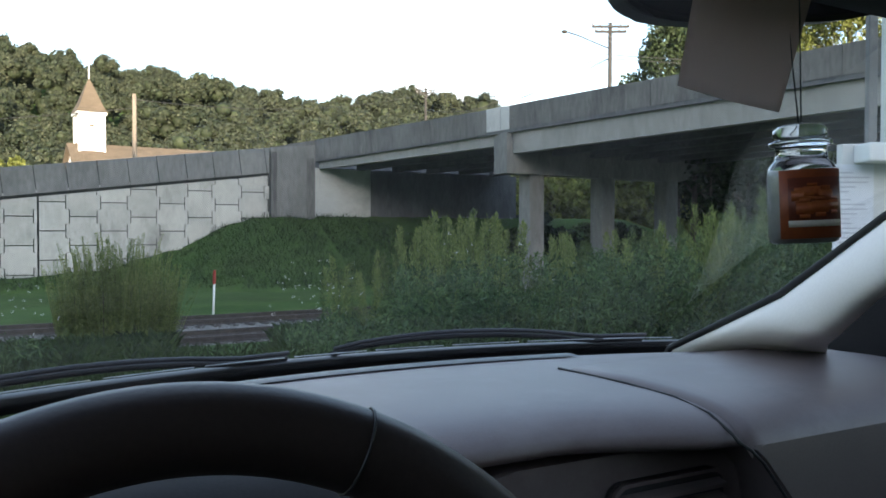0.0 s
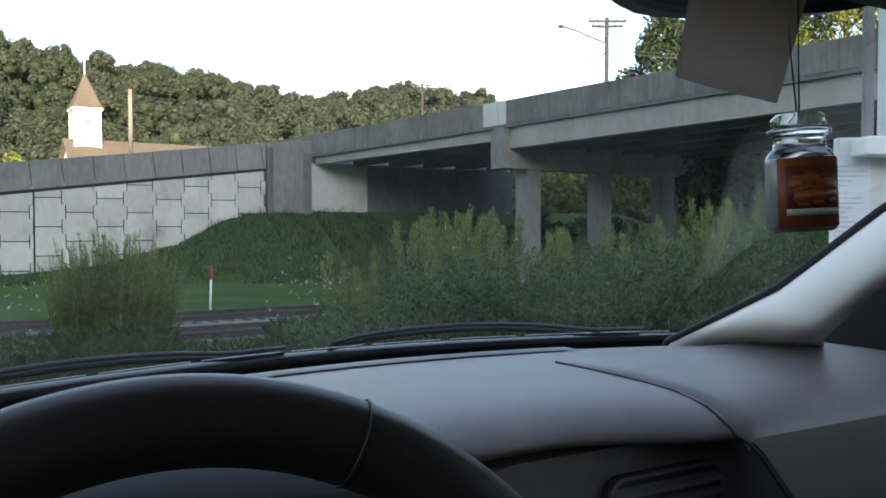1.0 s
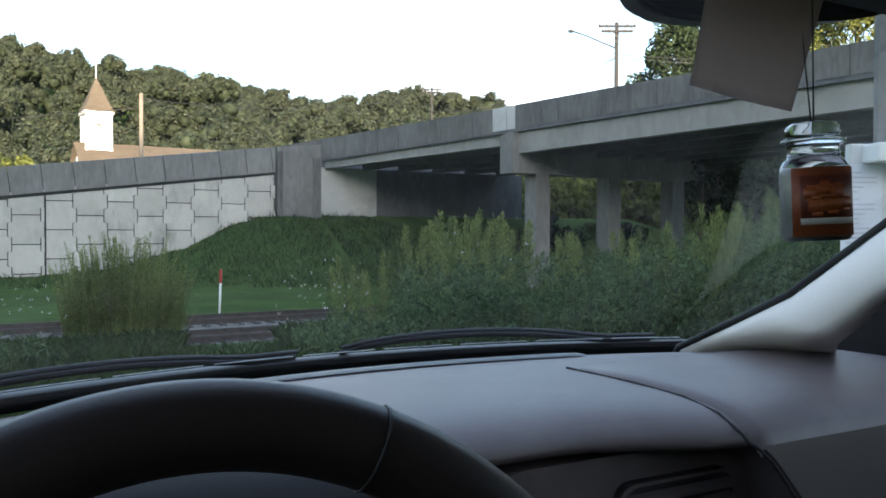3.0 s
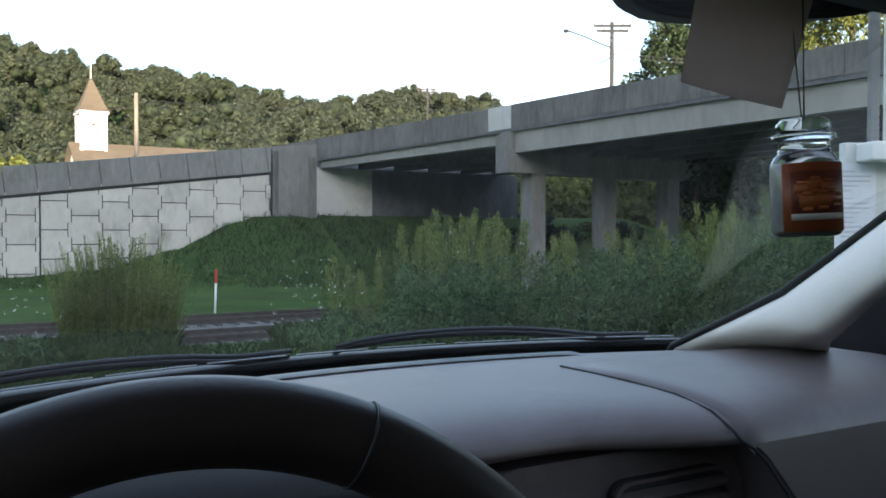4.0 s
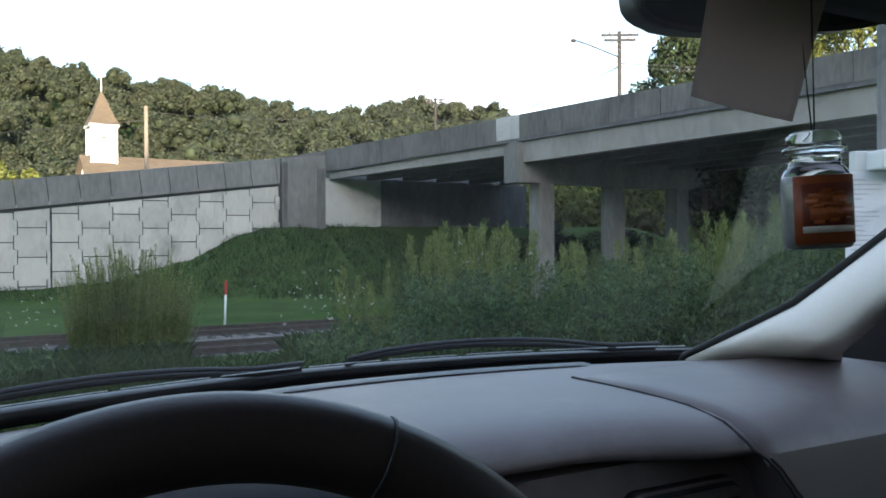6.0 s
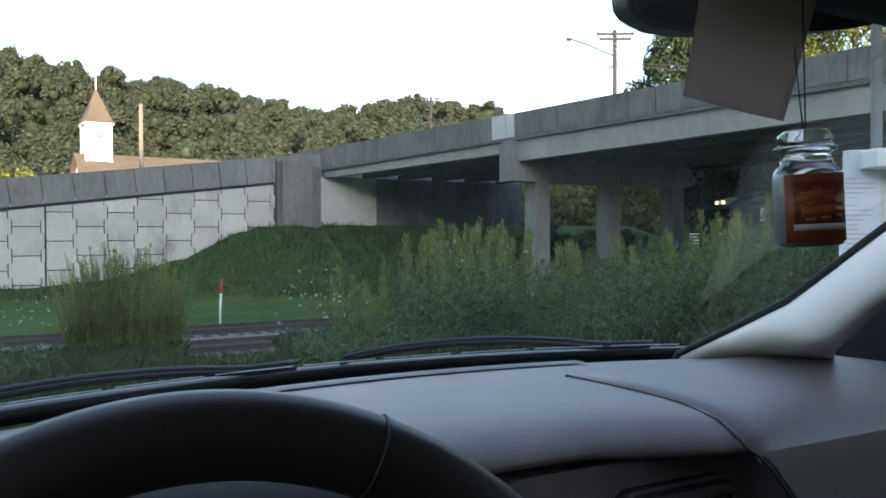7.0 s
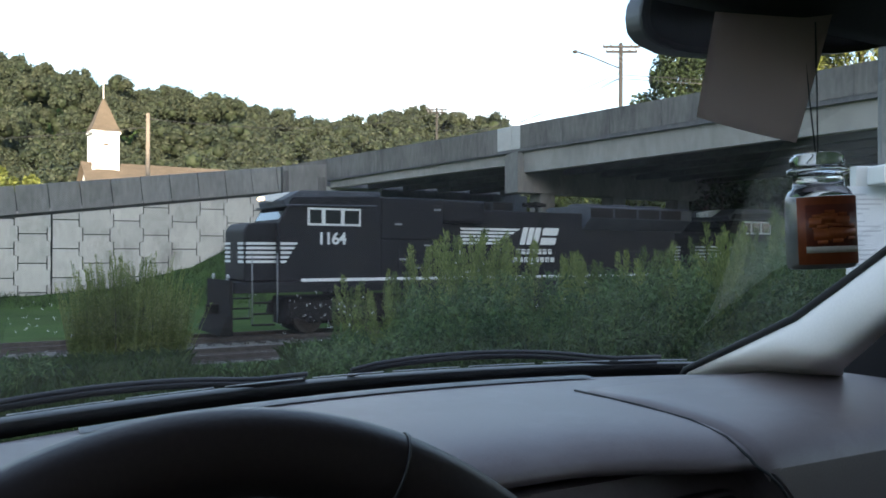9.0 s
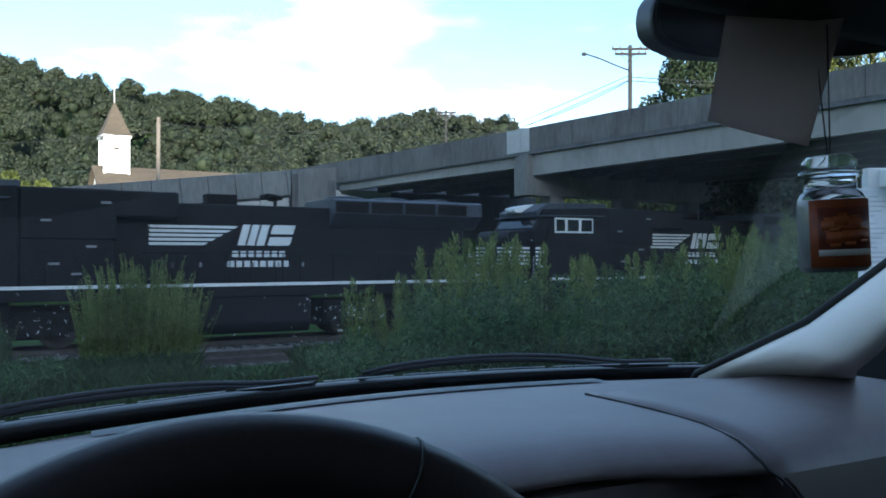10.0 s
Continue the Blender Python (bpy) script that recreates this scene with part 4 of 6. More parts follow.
# ---- locomotives ----
def build_loco():
    """Nose face at x = 0, travel along +x, the side towards the car at +y, rails at z = 0."""
    lo = holder("locomotive", pose(0, 0, 0), "black diesel freight locomotive with white stripes, on the far track", "locomotive", "locomotives")
    W = 1.5
    black, white, under = M["loco_black"], M["loco_white"], M["loco_under"]
    bm = bmesh.new()
    bm_box(bm, -20.8, 0.50, -W, W, 1.45, 1.80)
    part("underframe", bm, black, lo, bevel=0.02)
    for sy in (-1, 1):
        bm = bmesh.new()
        bm_box(bm, -20.7, -1.75, sy * W - 0.02, sy * W + 0.02, 1.80, 1.90)
        part("sill_stripe", bm, white, lo, "white walkway edge stripe")
    bm = bmesh.new()
    bm_prism(bm, [(0.08, 1.8), (0.08, 3.50), (-0.10, 3.74), (-1.75, 3.80), (-1.75, 1.8)], "y", -1.15, 1.15)
    part("nose", bm, black, lo, bevel=0.08)
    bm = bmesh.new()
    bm_prism(bm, [(-1.0, 1.8), (-1.0, 3.75), (-1.40, 4.45), (-1.50, 4.62), (-4.7, 4.75), (-4.7, 1.8)], "y", -1.47, 1.47)
    cab = part("cab", bm, black, lo, bevel=0.05)
    bm = bmesh.new()
    bm_prism(bm, [(-1.20, 4.36), (-1.16, 4.52), (-1.80, 4.86), (-4.75, 4.92), (-4.75, 4.38)], "y", -1.3, 1.3)
    bm_prism(bm, [(-1.15, 4.30), (-1.15, 4.36), (-4.5, 4.42), (-4.5, 4.36)], "y", -1.58, 1.58)
    part("cab_roof", bm, M["loco_roof"], lo, "blue-grey cab roof", bevel=0.03)
    for sy in (-1, 1):
        for x0, x1 in ((-2.48, -2.02), (-3.18, -2.58), (-3.86, -3.28)):
            bm = bmesh.new()
            bm_box(bm, x0 - 0.05, x1 + 0.05, sy * 1.46, sy * 1.495, 3.68, 4.28)
            fr = part("window_frame", bm, white, lo, "pale window frame")
            bm = bmesh.new()
            bm_box(bm, x0 + 0.02, x1 - 0.02, sy * 1.47, sy * 1.505, 3.75, 4.21)
            part("pane", bm, M["window_dark"], fr)
    bm = bmesh.new()
    bm_prism(bm, [(-1.055, 3.86), (-1.04, 3.87), (-1.35, 4.38), (-1.365, 4.37)], "y", -1.25, 1.25)
    part("windscreen", bm, M["window_dark"], lo)
    # headlight cluster over the windscreen
    bm = bmesh.new()
    bm_prism(bm, [(-0.86, 4.50), (-0.86, 4.70), (-1.75, 4.86), (-1.75, 4.48)], "y", -0.36, 0.36)
    part("headlight_box", bm, white, lo, "pale headlight and number box", bevel=0.03)
    for y in (-0.2, 0.2):
        bm = bmesh.new()
        bmesh.ops.create_uvsphere(bm, u_segments=12, v_segments=8, radius=0.06)
        hl = part("headlight", bm, M["headlight"], lo, "lit warm headlight")
        hl.location = (-0.85, y, 4.60)
    for y in (-0.9, 0.9):
        bm = bmesh.new()
        bm_lathe(bm, [(0.09, -0.03), (0.11, 0.0), (0.09, 0.03)], 12)
        dl = part("ditch_light", bm, M["chrome"], lo)
        dl.matrix_basis = pose(0.54, y, 1.95, 0, 90, 0)
    # long hood, blower hump, radiators
    bm = bmesh.new()
    bm_box(bm, -19.6, -4.7, -0.98, 0.98, 1.8, 4.42)
    part("hood", bm, black, lo, bevel=0.06)
    bm = bmesh.new()
    bm_box(bm, -7.3, -4.7, -1.42, 1.42, 3.2, 4.74)
    bm_box(bm, -9.1, -7.2, -1.40, 1.40, 3.9, 4.72)
    part("equipment_housing", bm, black, lo, bevel=0.08)
    bm = bmesh.new()
    bm_box(bm, -7.2, -4.7, -1.40, 1.40, 1.8, 3.3)
    part("electrical_cabinet", bm, black, lo, bevel=0.05)
    bm = bmesh.new()
    bm_prism(bm, [(-1.0, 3.75), (-1.5, 4.2), (-1.5, 4.66), (-1.25, 4.74), (1.25, 4.74), (1.5, 4.66), (1.5, 4.2), (1.0, 3.75)], "x", -20.1, -14.2)
    part("radiator_wings", bm, M["loco_roof"], lo, "flared radiator section", bevel=0.03)
    for k in range(3):
        bm = bmesh.new()
        bm_lathe(bm, [(0.72, 0), (0.72, 0.10), (0.60, 0.13)], 20)
        fan = part("roof_fan", bm, M["loco_roof"], lo)
        fan.location = (-15.2 - 1.75 * k, 0, 4.74)
    bm = bmesh.new()
    bm_box(bm, -11.2, -10.2, -0.3, 0.3, 4.42, 4.80)
    part("exhaust_stack", bm, under, lo, bevel=0.04)
    bm = bmesh.new()
    bm_box(bm, -12.7, -12.5, -0.5, 0.5, 4.66, 4.72)
    for y in (-0.4, 0, 0.4):
        bm_tube(bm, [(-12.75, y, 4.76), (-12.2, y, 4.78)], 0.035, 8, 0.10)
    bm_box(bm, -12.65, -12.55, -0.06, 0.06, 4.4, 4.7)
    part("horn", bm, under, lo)
    for k in range(6):   # hood doors and grille bands
        x1 = -8.9 - 0.85 * k
        for sy in (-1, 1):
            bm = bmesh.new()
            bm_box(bm, x1 - 0.80, x1, sy * 0.975, sy * 0.998, 1.95, 2.92)
            dr = part("hood_door", bm, black, lo, bevel=0.006)
            bm = bmesh.new()
            bm_box(bm, x1 - 0.12, x1 - 0.06, sy * 0.99, sy * 1.02, 2.4, 2.55)
            part("latch", bm, M["steel"], dr)
    for sy in (-1, 1):
        for k in range(4):
            bm = bmesh.new()
            bm_box(bm, -19.4 + 1.32 * k, -18.2 + 1.32 * k, sy * 1.49, sy * 1.515, 4.24, 4.62)
            gr = part("radiator_grille", bm, under, lo)
        for z in (2.2, 2.75, 3.3, 3.85):
            bm = bmesh.new()
            bm_box(bm, -7.1, -4.85, sy * 1.40, sy * 1.412, z, z + 0.03)
            part("seam", bm, under, lo)
        for (x, z) in ((-5.4, 3.75), (-6.6, 3.0), (-5.6, 2.5), (-7.0, 4.3), (-6.2, 2.2)):
            bm = bmesh.new()
            bm_box(bm, x - 0.14, x + 0.14, sy * (1.43 if z > 3.3 else 1.41), sy * (1.45 if z > 3.3 else 1.43), z, z + 0.07)
            part("maker_plate", bm, M["steel"], lo)
    # stripes and lettering on both sides
    for sy in (-1, 1):
        yn = sy * 1.155
        for k in range(5):
            z = 2.42 + 0.15 * k
            slant = 0.06 * k
            bm = bmesh.new()
            bm_prism(bm, [(0.02, z), (-0.98, z), (-0.98, z + 0.085), (0.02, z + 0.085)], "y", yn - 0.008 * sy, yn + 0.008 * sy)
            part("nose_stripe", bm, white, lo)
            bm = bmesh.new()
            bm_box(bm, 0.07, 0.088, min(sy * 0.45, sy * 1.08), max(sy * 0.45, sy * 1.08), z, z + 0.085)
            part("nose_stripe", bm, white, lo)
            bm = bmesh.new()
            bm_prism(bm, [(-1.04, z), (-1.2 - slant * 1.6, z), (-1.25 - slant * 1.6, z + 0.085), (-1.04, z + 0.085)], "y", sy * 1.468, sy * 1.480)
            part("cab_stripe", bm, white, lo)
            z = 3.10 + 0.135 * k
            bm = bmesh.new()
            bm_prism(bm, [(-8.30, z), (-9.95 - 0.24 * k, z), (-10.08 - 0.24 * k, z + 0.085), (-8.26, z + 0.085)], "y", sy * 0.985, sy * 1.004)
            part("hood_stripe", bm, white, lo)
        # emblem: plain white shapes
        for shape in (((0.0, 0.0), (0.24, 0.0), (0.24, 0.68), (0.0, 0.68)), ((0.31, 0.0), (0.55, 0.0), (0.55, 0.68), (0.31, 0.68)),
                      ((0.62, 0.0), (0.88, 0.0), (0.88, 0.68), (0.62, 0.68)),
                      ((1.00, 0.0), (1.72, 0.0), (1.76, 0.06), (1.76, 0.28), (1.00, 0.28)), ((1.00, 0.38), (1.76, 0.38), (1.78, 0.68), (1.06, 0.68), (1.00, 0.62))):
            pts = [(-11.02 - r - 0.28 * z, 3.10 + z) for r, z in shape]
            bm = bmesh.new()
            bm_prism(bm, pts, "y", sy * 0.985, sy * 1.004)
            part("emblem_shape", bm, white, lo)
        for zrow, x0, n in ((2.72, -10.85, 7), (2.40, -10.72, 8)):
            for k in range(n):
                bm = bmesh.new()
                x = x0 - 0.262 * k
                bm_box(bm, x - 0.19, x, sy * 0.985, sy * 1.004, zrow, zrow + 0.20)
                part("lettering_bar", bm, white, lo)
        cu = bpy.data.curves.new("road_number", "FONT")
        cu.body = "1164"
        cu.size = 0.56
        cu.space_character = 0.92
        cu.extrude = 0.004
        cu.offset = 0.014
        cu.align_x = "CENTER"
        dg = bpy.data.objects.new("tmp_text", cu)
        scene.collection.objects.link(dg)
        me = bpy.data.meshes.new_from_object(dg.evaluated_get(bpy.context.evaluated_depsgraph_get()))
        bpy.data.objects.remove(dg)
        me.materials.clear()
        me.materials.append(white)
        tx = new("road_number", me)
        tx.parent = lo
        tx.matrix_basis = pose(-2.85, sy * 1.482, 3.06, 90, 0, 180 if sy > 0 else 0)
    # steps, handrails, pilot
    for x0, x1 in ((-1.15, 0.55), (-20.75, -19.7)):
        for sy in (-1, 1):
            for k in range(4):
                bm = bmesh.new()
                bm_box(bm, (x0 + 0.3) if x1 > 0 else x0, (x0 + 1.0) if x1 > 0 else x1 - 0.2, sy * 1.22, sy * 1.5, 0.38 + 0.36 * k, 0.43 + 0.36 * k)
                part("step", bm, under, lo)
    for sy in (-1, 1):
        for xs in (-0.92, -0.08):
            bm = bmesh.new()
            bm_tube(bm, [(xs, sy * 1.5, 0.45), (xs, sy * 1.52, 1.6), (xs, sy * 1.5, 2.75)], 0.02, 6)
            part("handrail", bm, M["steel"], lo, "grey step handrail")
        xs = -5.4
        while xs > -19.6:
            bm = bmesh.new()
            bm_tube(bm, [(xs, sy * 1.47, 1.82), (xs, sy * 1.47, 2.85)], 0.018, 6)
            part("stanchion", bm, black, lo)
            xs -= 1.75
        bm = bmesh.new()
        bm_tube(bm, [(-8.0, sy * 1.47, 2.85), (-19.6, sy * 1.47, 2.85)], 0.02, 6)
        part("side_rail", bm, black, lo)
    bm = bmesh.new()
    bm_box(bm, 0.51, 0.62, -1.42, 1.42, 0.55, 1.86)
    bm_prism(bm, [(0.50, 0.10), (0.95, 0.10), (0.68, 0.75), (0.50, 0.75)], "y", -1.4, 1.4)
    part("pilot_plow", bm, under, lo, bevel=0.02)
    for x, d in ((0.58, 1), (-20.8, -1)):
        bm = bmesh.new()
        bm_box(bm, min(x, x + 0.42 * d), max(x, x + 0.42 * d), -0.16, 0.16, 0.72, 1.05)
        part("coupler", bm, under, lo, bevel=0.04)
    # fuel tank and trucks
    bm = bmesh.new()
    bm_prism(bm, [(-1.2, 0.26), (-1.42, 0.6), (-1.42, 1.5), (1.42, 1.5), (1.42, 0.6), (1.2, 0.26)], "x", -13.4, -7.2)
    part("fuel_tank", bm, black, lo, bevel=0.05)
    for xc in (-4.0, -16.6):
        bm = bmesh.new()
        bm_box(bm, xc - 2.5, xc + 2.5, -0.68, 0.68, 0.30, 1.25)
        bm_box(bm, xc - 0.5, xc + 0.5, -1.0, 1.0, 0.9, 1.45)
        part("truck_bolster", bm, under, lo, "dark traction motors and bolster", bevel=0.03)
        for sy in (-1, 1):
            bm = bmesh.new()
            bm_prism(bm, [(xc - 2.6, 0.62), (xc - 2.5, 1.05), (xc - 0.7, 1.15), (xc - 0.4, 0.8), (xc + 0.4, 0.8), (xc + 0.7, 1.15), (xc + 2.5, 1.05), (xc + 2.6, 0.62),
                          (xc + 1.4, 0.42), (xc - 1.4, 0.42)], "y", sy * 1.0, sy * 1.16)
            part("truck_frame", bm, under, lo, bevel=0.02)
            for k in (-1.75, 0, 1.75):
                bm = bmesh.new()
                bm_lathe(bm, [(0.50, -0.07), (0.53, -0.065), (0.53, 0.05), (0.48, 0.07), (0.16, 0.05), (0.16, 0.09)], 28)
                wh = part("wheel", bm, M["rail"], lo)
                wh.matrix_basis = pose(xc + k, sy * 0.76, 0.53, -90 * sy, 0, 0)
                bm = bmesh.new()
                bm_box(bm, xc + k - 0.2, xc + k + 0.2, sy * 1.15, sy * 1.30, 0.40, 0.74)
                part("axle_box", bm, under, lo, bevel=0.03)
    return lo


loco = build_loco()
loco_two = copy_thing(loco, pose(21.55, 0, 0))
loco_three = copy_thing(loco, pose(43.4, 0, 0))
for unit in (loco_two, loco_three):
    for o in list(unit.children):
        if o.name.startswith("road_number"):
            bpy.data.objects.remove(o)
            continue
        if o.name.startswith(("hood_stripe", "emblem_shape", "lettering_bar")):
            o.location.x += 1.05
        if o.name.startswith("headlight") and "box" not in o.name:
            o.data = o.data.copy()
            o.data.materials[0] = M["chrome"]
            o["label"] = "unlit headlight"


# ---- trees ----
def tree(x, y, top, spread, leaf, label, seed, lobes=26, leaves=90, size=0.32, low=0.35, name="tree"):
    rng = np.random.default_rng(seed)
    z0 = float(ground_z(x, y))
    h = top - z0
    t = holder(name, pose(x, y, z0), label, "tree", "trees by the bridge")
    bm = bmesh.new()
    lean = rng.uniform(-0.05, 0.05, 2) * h
    r = 0.018 * h + 0.05
    bm_tube(bm, [(0, 0, -0.4), (lean[0] * 0.3, lean[1] * 0.3, h * 0.3), (lean[0] * 0.7, lean[1] * 0.7, h * 0.6), (lean[0], lean[1], h * 0.9)], r, 10, r * 0.25)
    ends = []
    for i in range(lobes):
        k = low + (0.97 - low) * (i + rng.uniform(0, 1)) / lobes
        a = i * 2.4 + rng.uniform(-0.5, 0.5)
        reach = spread * (0.35 + 0.75 * math.sin(math.pi * min(1, (k - low) / (1 - low) * 0.9 + 0.12))) * rng.uniform(0.55, 1.1)
        root = Vector((lean[0] * k, lean[1] * k, h * k * 0.86))
        tip = Vector((lean[0] * k + math.cos(a) * reach, lean[1] * k + math.sin(a) * reach, h * k))
        mid = root.lerp(tip, 0.55) + Vector((0, 0, 0.04 * h))
        bm_tube(bm, [root, mid, tip], r * 0.35 * (1.1 - k), 6, 0.02)
        ends += [tip[:], (mid * 0.5 + tip * 0.5)[:]]
    part("trunk", bm, M["bark"], t)
    rad = np.repeat(rng.uniform(0.5, 1.0, len(ends)) * spread * 0.36, leaves)[:, None]
    v, f = leaf_cloud(rng, ends, leaves, size, rad, 0.5)
    ob = new("crown", mesh_from("crown", v, f, leaf))
    ob.parent = t
    return t


tree(17.8, 62.0, 18.8, 3.4, M["leaf_tree"], "tall dark green tree standing behind the bridge", 3, 52, 230, 0.15)
tree(21.5, 60.0, 17.6, 3.6, M["leaf_tree"], "broad dark green tree standing behind the bridge", 4, 46, 200, 0.15)
tree(29.5, 60.0, 23.8, 4.8, M["leaf_sun_tint"], "tall yellow-green sunlit tree standing behind the bridge", 5, 60, 280, 0.16)
tree(14.6, 47.5, 10.5, 2.6, M["leaf_tree"], "slender dark tree growing under the bridge edge", 6, 22, 60, 0.2, 0.55)
tree(16.4, 50.0, 9.0, 2.6, M["leaf_tree"], "slender dark tree in the shade by the bridge", 7, 22, 60, 0.2, 0.45)
for i, (x, y, top, sp) in enumerate(((20, 53, 8.5, 3.2), (24, 56, 9.0, 3.4), (28, 52, 9.0, 3.6), (19.5, 46, 6.8, 2.2), (24, 47, 7.4, 2.8), (33, 57, 10, 4), (39, 60, 10, 4))):
    tree(x, y, top, sp, M["leaf_tree"], "bushy dark green tree beyond the railway", 20 + i, 26, 80, 0.24, 0.12)
# low trees get their sunlit look from the leaf tint
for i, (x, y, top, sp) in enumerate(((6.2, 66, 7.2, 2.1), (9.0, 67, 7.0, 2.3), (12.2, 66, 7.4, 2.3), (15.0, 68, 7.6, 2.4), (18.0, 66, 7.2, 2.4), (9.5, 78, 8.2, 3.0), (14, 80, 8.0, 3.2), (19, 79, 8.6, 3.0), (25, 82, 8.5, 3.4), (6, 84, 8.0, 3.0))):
    tree(x, y, top, sp, M["leaf_sun_tint"], "low tree beyond the bridge, leaves tinted yellow-green as if sunlit", 40 + i, 24, 80, 0.3, 0.08)
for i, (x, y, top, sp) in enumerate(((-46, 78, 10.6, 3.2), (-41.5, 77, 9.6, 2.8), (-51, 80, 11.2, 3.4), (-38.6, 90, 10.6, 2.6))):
    tree(x, y, top, sp, M["leaf_sun_tint"], "sunlit yellow-green tree beside the church", 50 + i, 30, 90, 0.26, 0.10)


for i, (x, y, top, sp) in enumerate(((4.6, 51, 2.8, 1.4), (7.2, 53, 3.0, 1.4), (9.8, 52, 2.8, 1.4), (12.4, 55, 3.2, 1.5), (15.0, 53, 3.4, 1.6), (6.0, 57, 3.1, 1.5), (11.0, 58, 3.2, 1.6))):
    tree(x, y, top, sp, M["leaf_tree"] if i % 2 else M["leaf_bush"], "bushy green shrub under the bridge", 80 + i, 18, 90, 0.15, 0.05)


# ---- weeds on the bank ----
def stalk_plants(rng, roots, heights, leaves, length, lean=0.18, width=0.17, start=0.12, flare=0.0):
    """Leafy upright stalks: thin stems with narrow leaves all the way up. Returns verts, faces."""
    vs, fs, base = [], [], 0
    for (x, y, z), h in zip(roots, heights):
        dx, dy = rng.normal(0, lean, 2) * h + np.array([x, y]) * flare
        n = max(8, int(leaves * h))
        k = rng.uniform(start, 1.0, n) ** 0.8
        p = np.stack([x + dx * k ** 1.6, y + dy * k ** 1.6, z + h * k], 1)
        a = rng.uniform(0, 2 * math.pi, n)
        rise = rng.uniform(-0.2, 1.1, n)
        d = np.stack([np.cos(a), np.sin(a), rise], 1)
        d /= np.linalg.norm(d, axis=1, keepdims=True)
        side = np.cross(d, rng.normal(0, 1, (n, 3)))
        side /= np.linalg.norm(side, axis=1, keepdims=True) + 1e-9
        s = (length * rng.uniform(0.5, 1.25, n) * (1.15 - 0.7 * k))[:, None]
        q = np.stack([p, p + d * s * 0.5 + side * s * width, p + d * s, p + d * s * 0.5 - side * s * width], 1).reshape(-1, 3)
        vs.append(q)
        fs.append(np.arange(n * 4).reshape(-1, 4) + base)
        base += n * 4
        w = 0.006 + 0.003 * h
        st = np.array([[x - w, y, z - 0.05], [x + w, y, z - 0.05], [x + dx + w * 0.3, y + dy, z + h], [x + dx - w * 0.3, y + dy, z + h],
                       [x, y - w, z - 0.05], [x, y + w, z - 0.05], [x + dx, y + dy + w * 0.3, z + h], [x + dx, y + dy - w * 0.3, z + h]])
        vs.append(st)
        fs.append(np.array([[0, 1, 2, 3], [4, 5, 6, 7]]) + base)
        base += 8
    return np.concatenate(vs), np.concatenate(fs)


def bank_top(u):
    """How high the weeds reach above the eye, as a slope, by bearing."""
    return np.interp(u, [-0.60, -0.50, -0.47, -0.33, -0.30, -0.215, -0.20, -0.155, -0.128, -0.10, -0.075, -0.056, -0.02, 0.01, 0.035, 0.06, 0.085, 0.10, 0.14, 0.20, 0.27, 0.32, 0.39, 0.43, 0.52, 0.8],
                     [-0.085, -0.09, -0.125, -0.13, -0.125, -0.115, -0.07, -0.055, -0.030, -0.050, -0.03, 0.012, 0.012, 0.027, 0.012, 0.026, 0.020, -0.030, -0.003, 0.004, 0.010, 0.018, 0.045, 0.058, 0.08, 0.09])


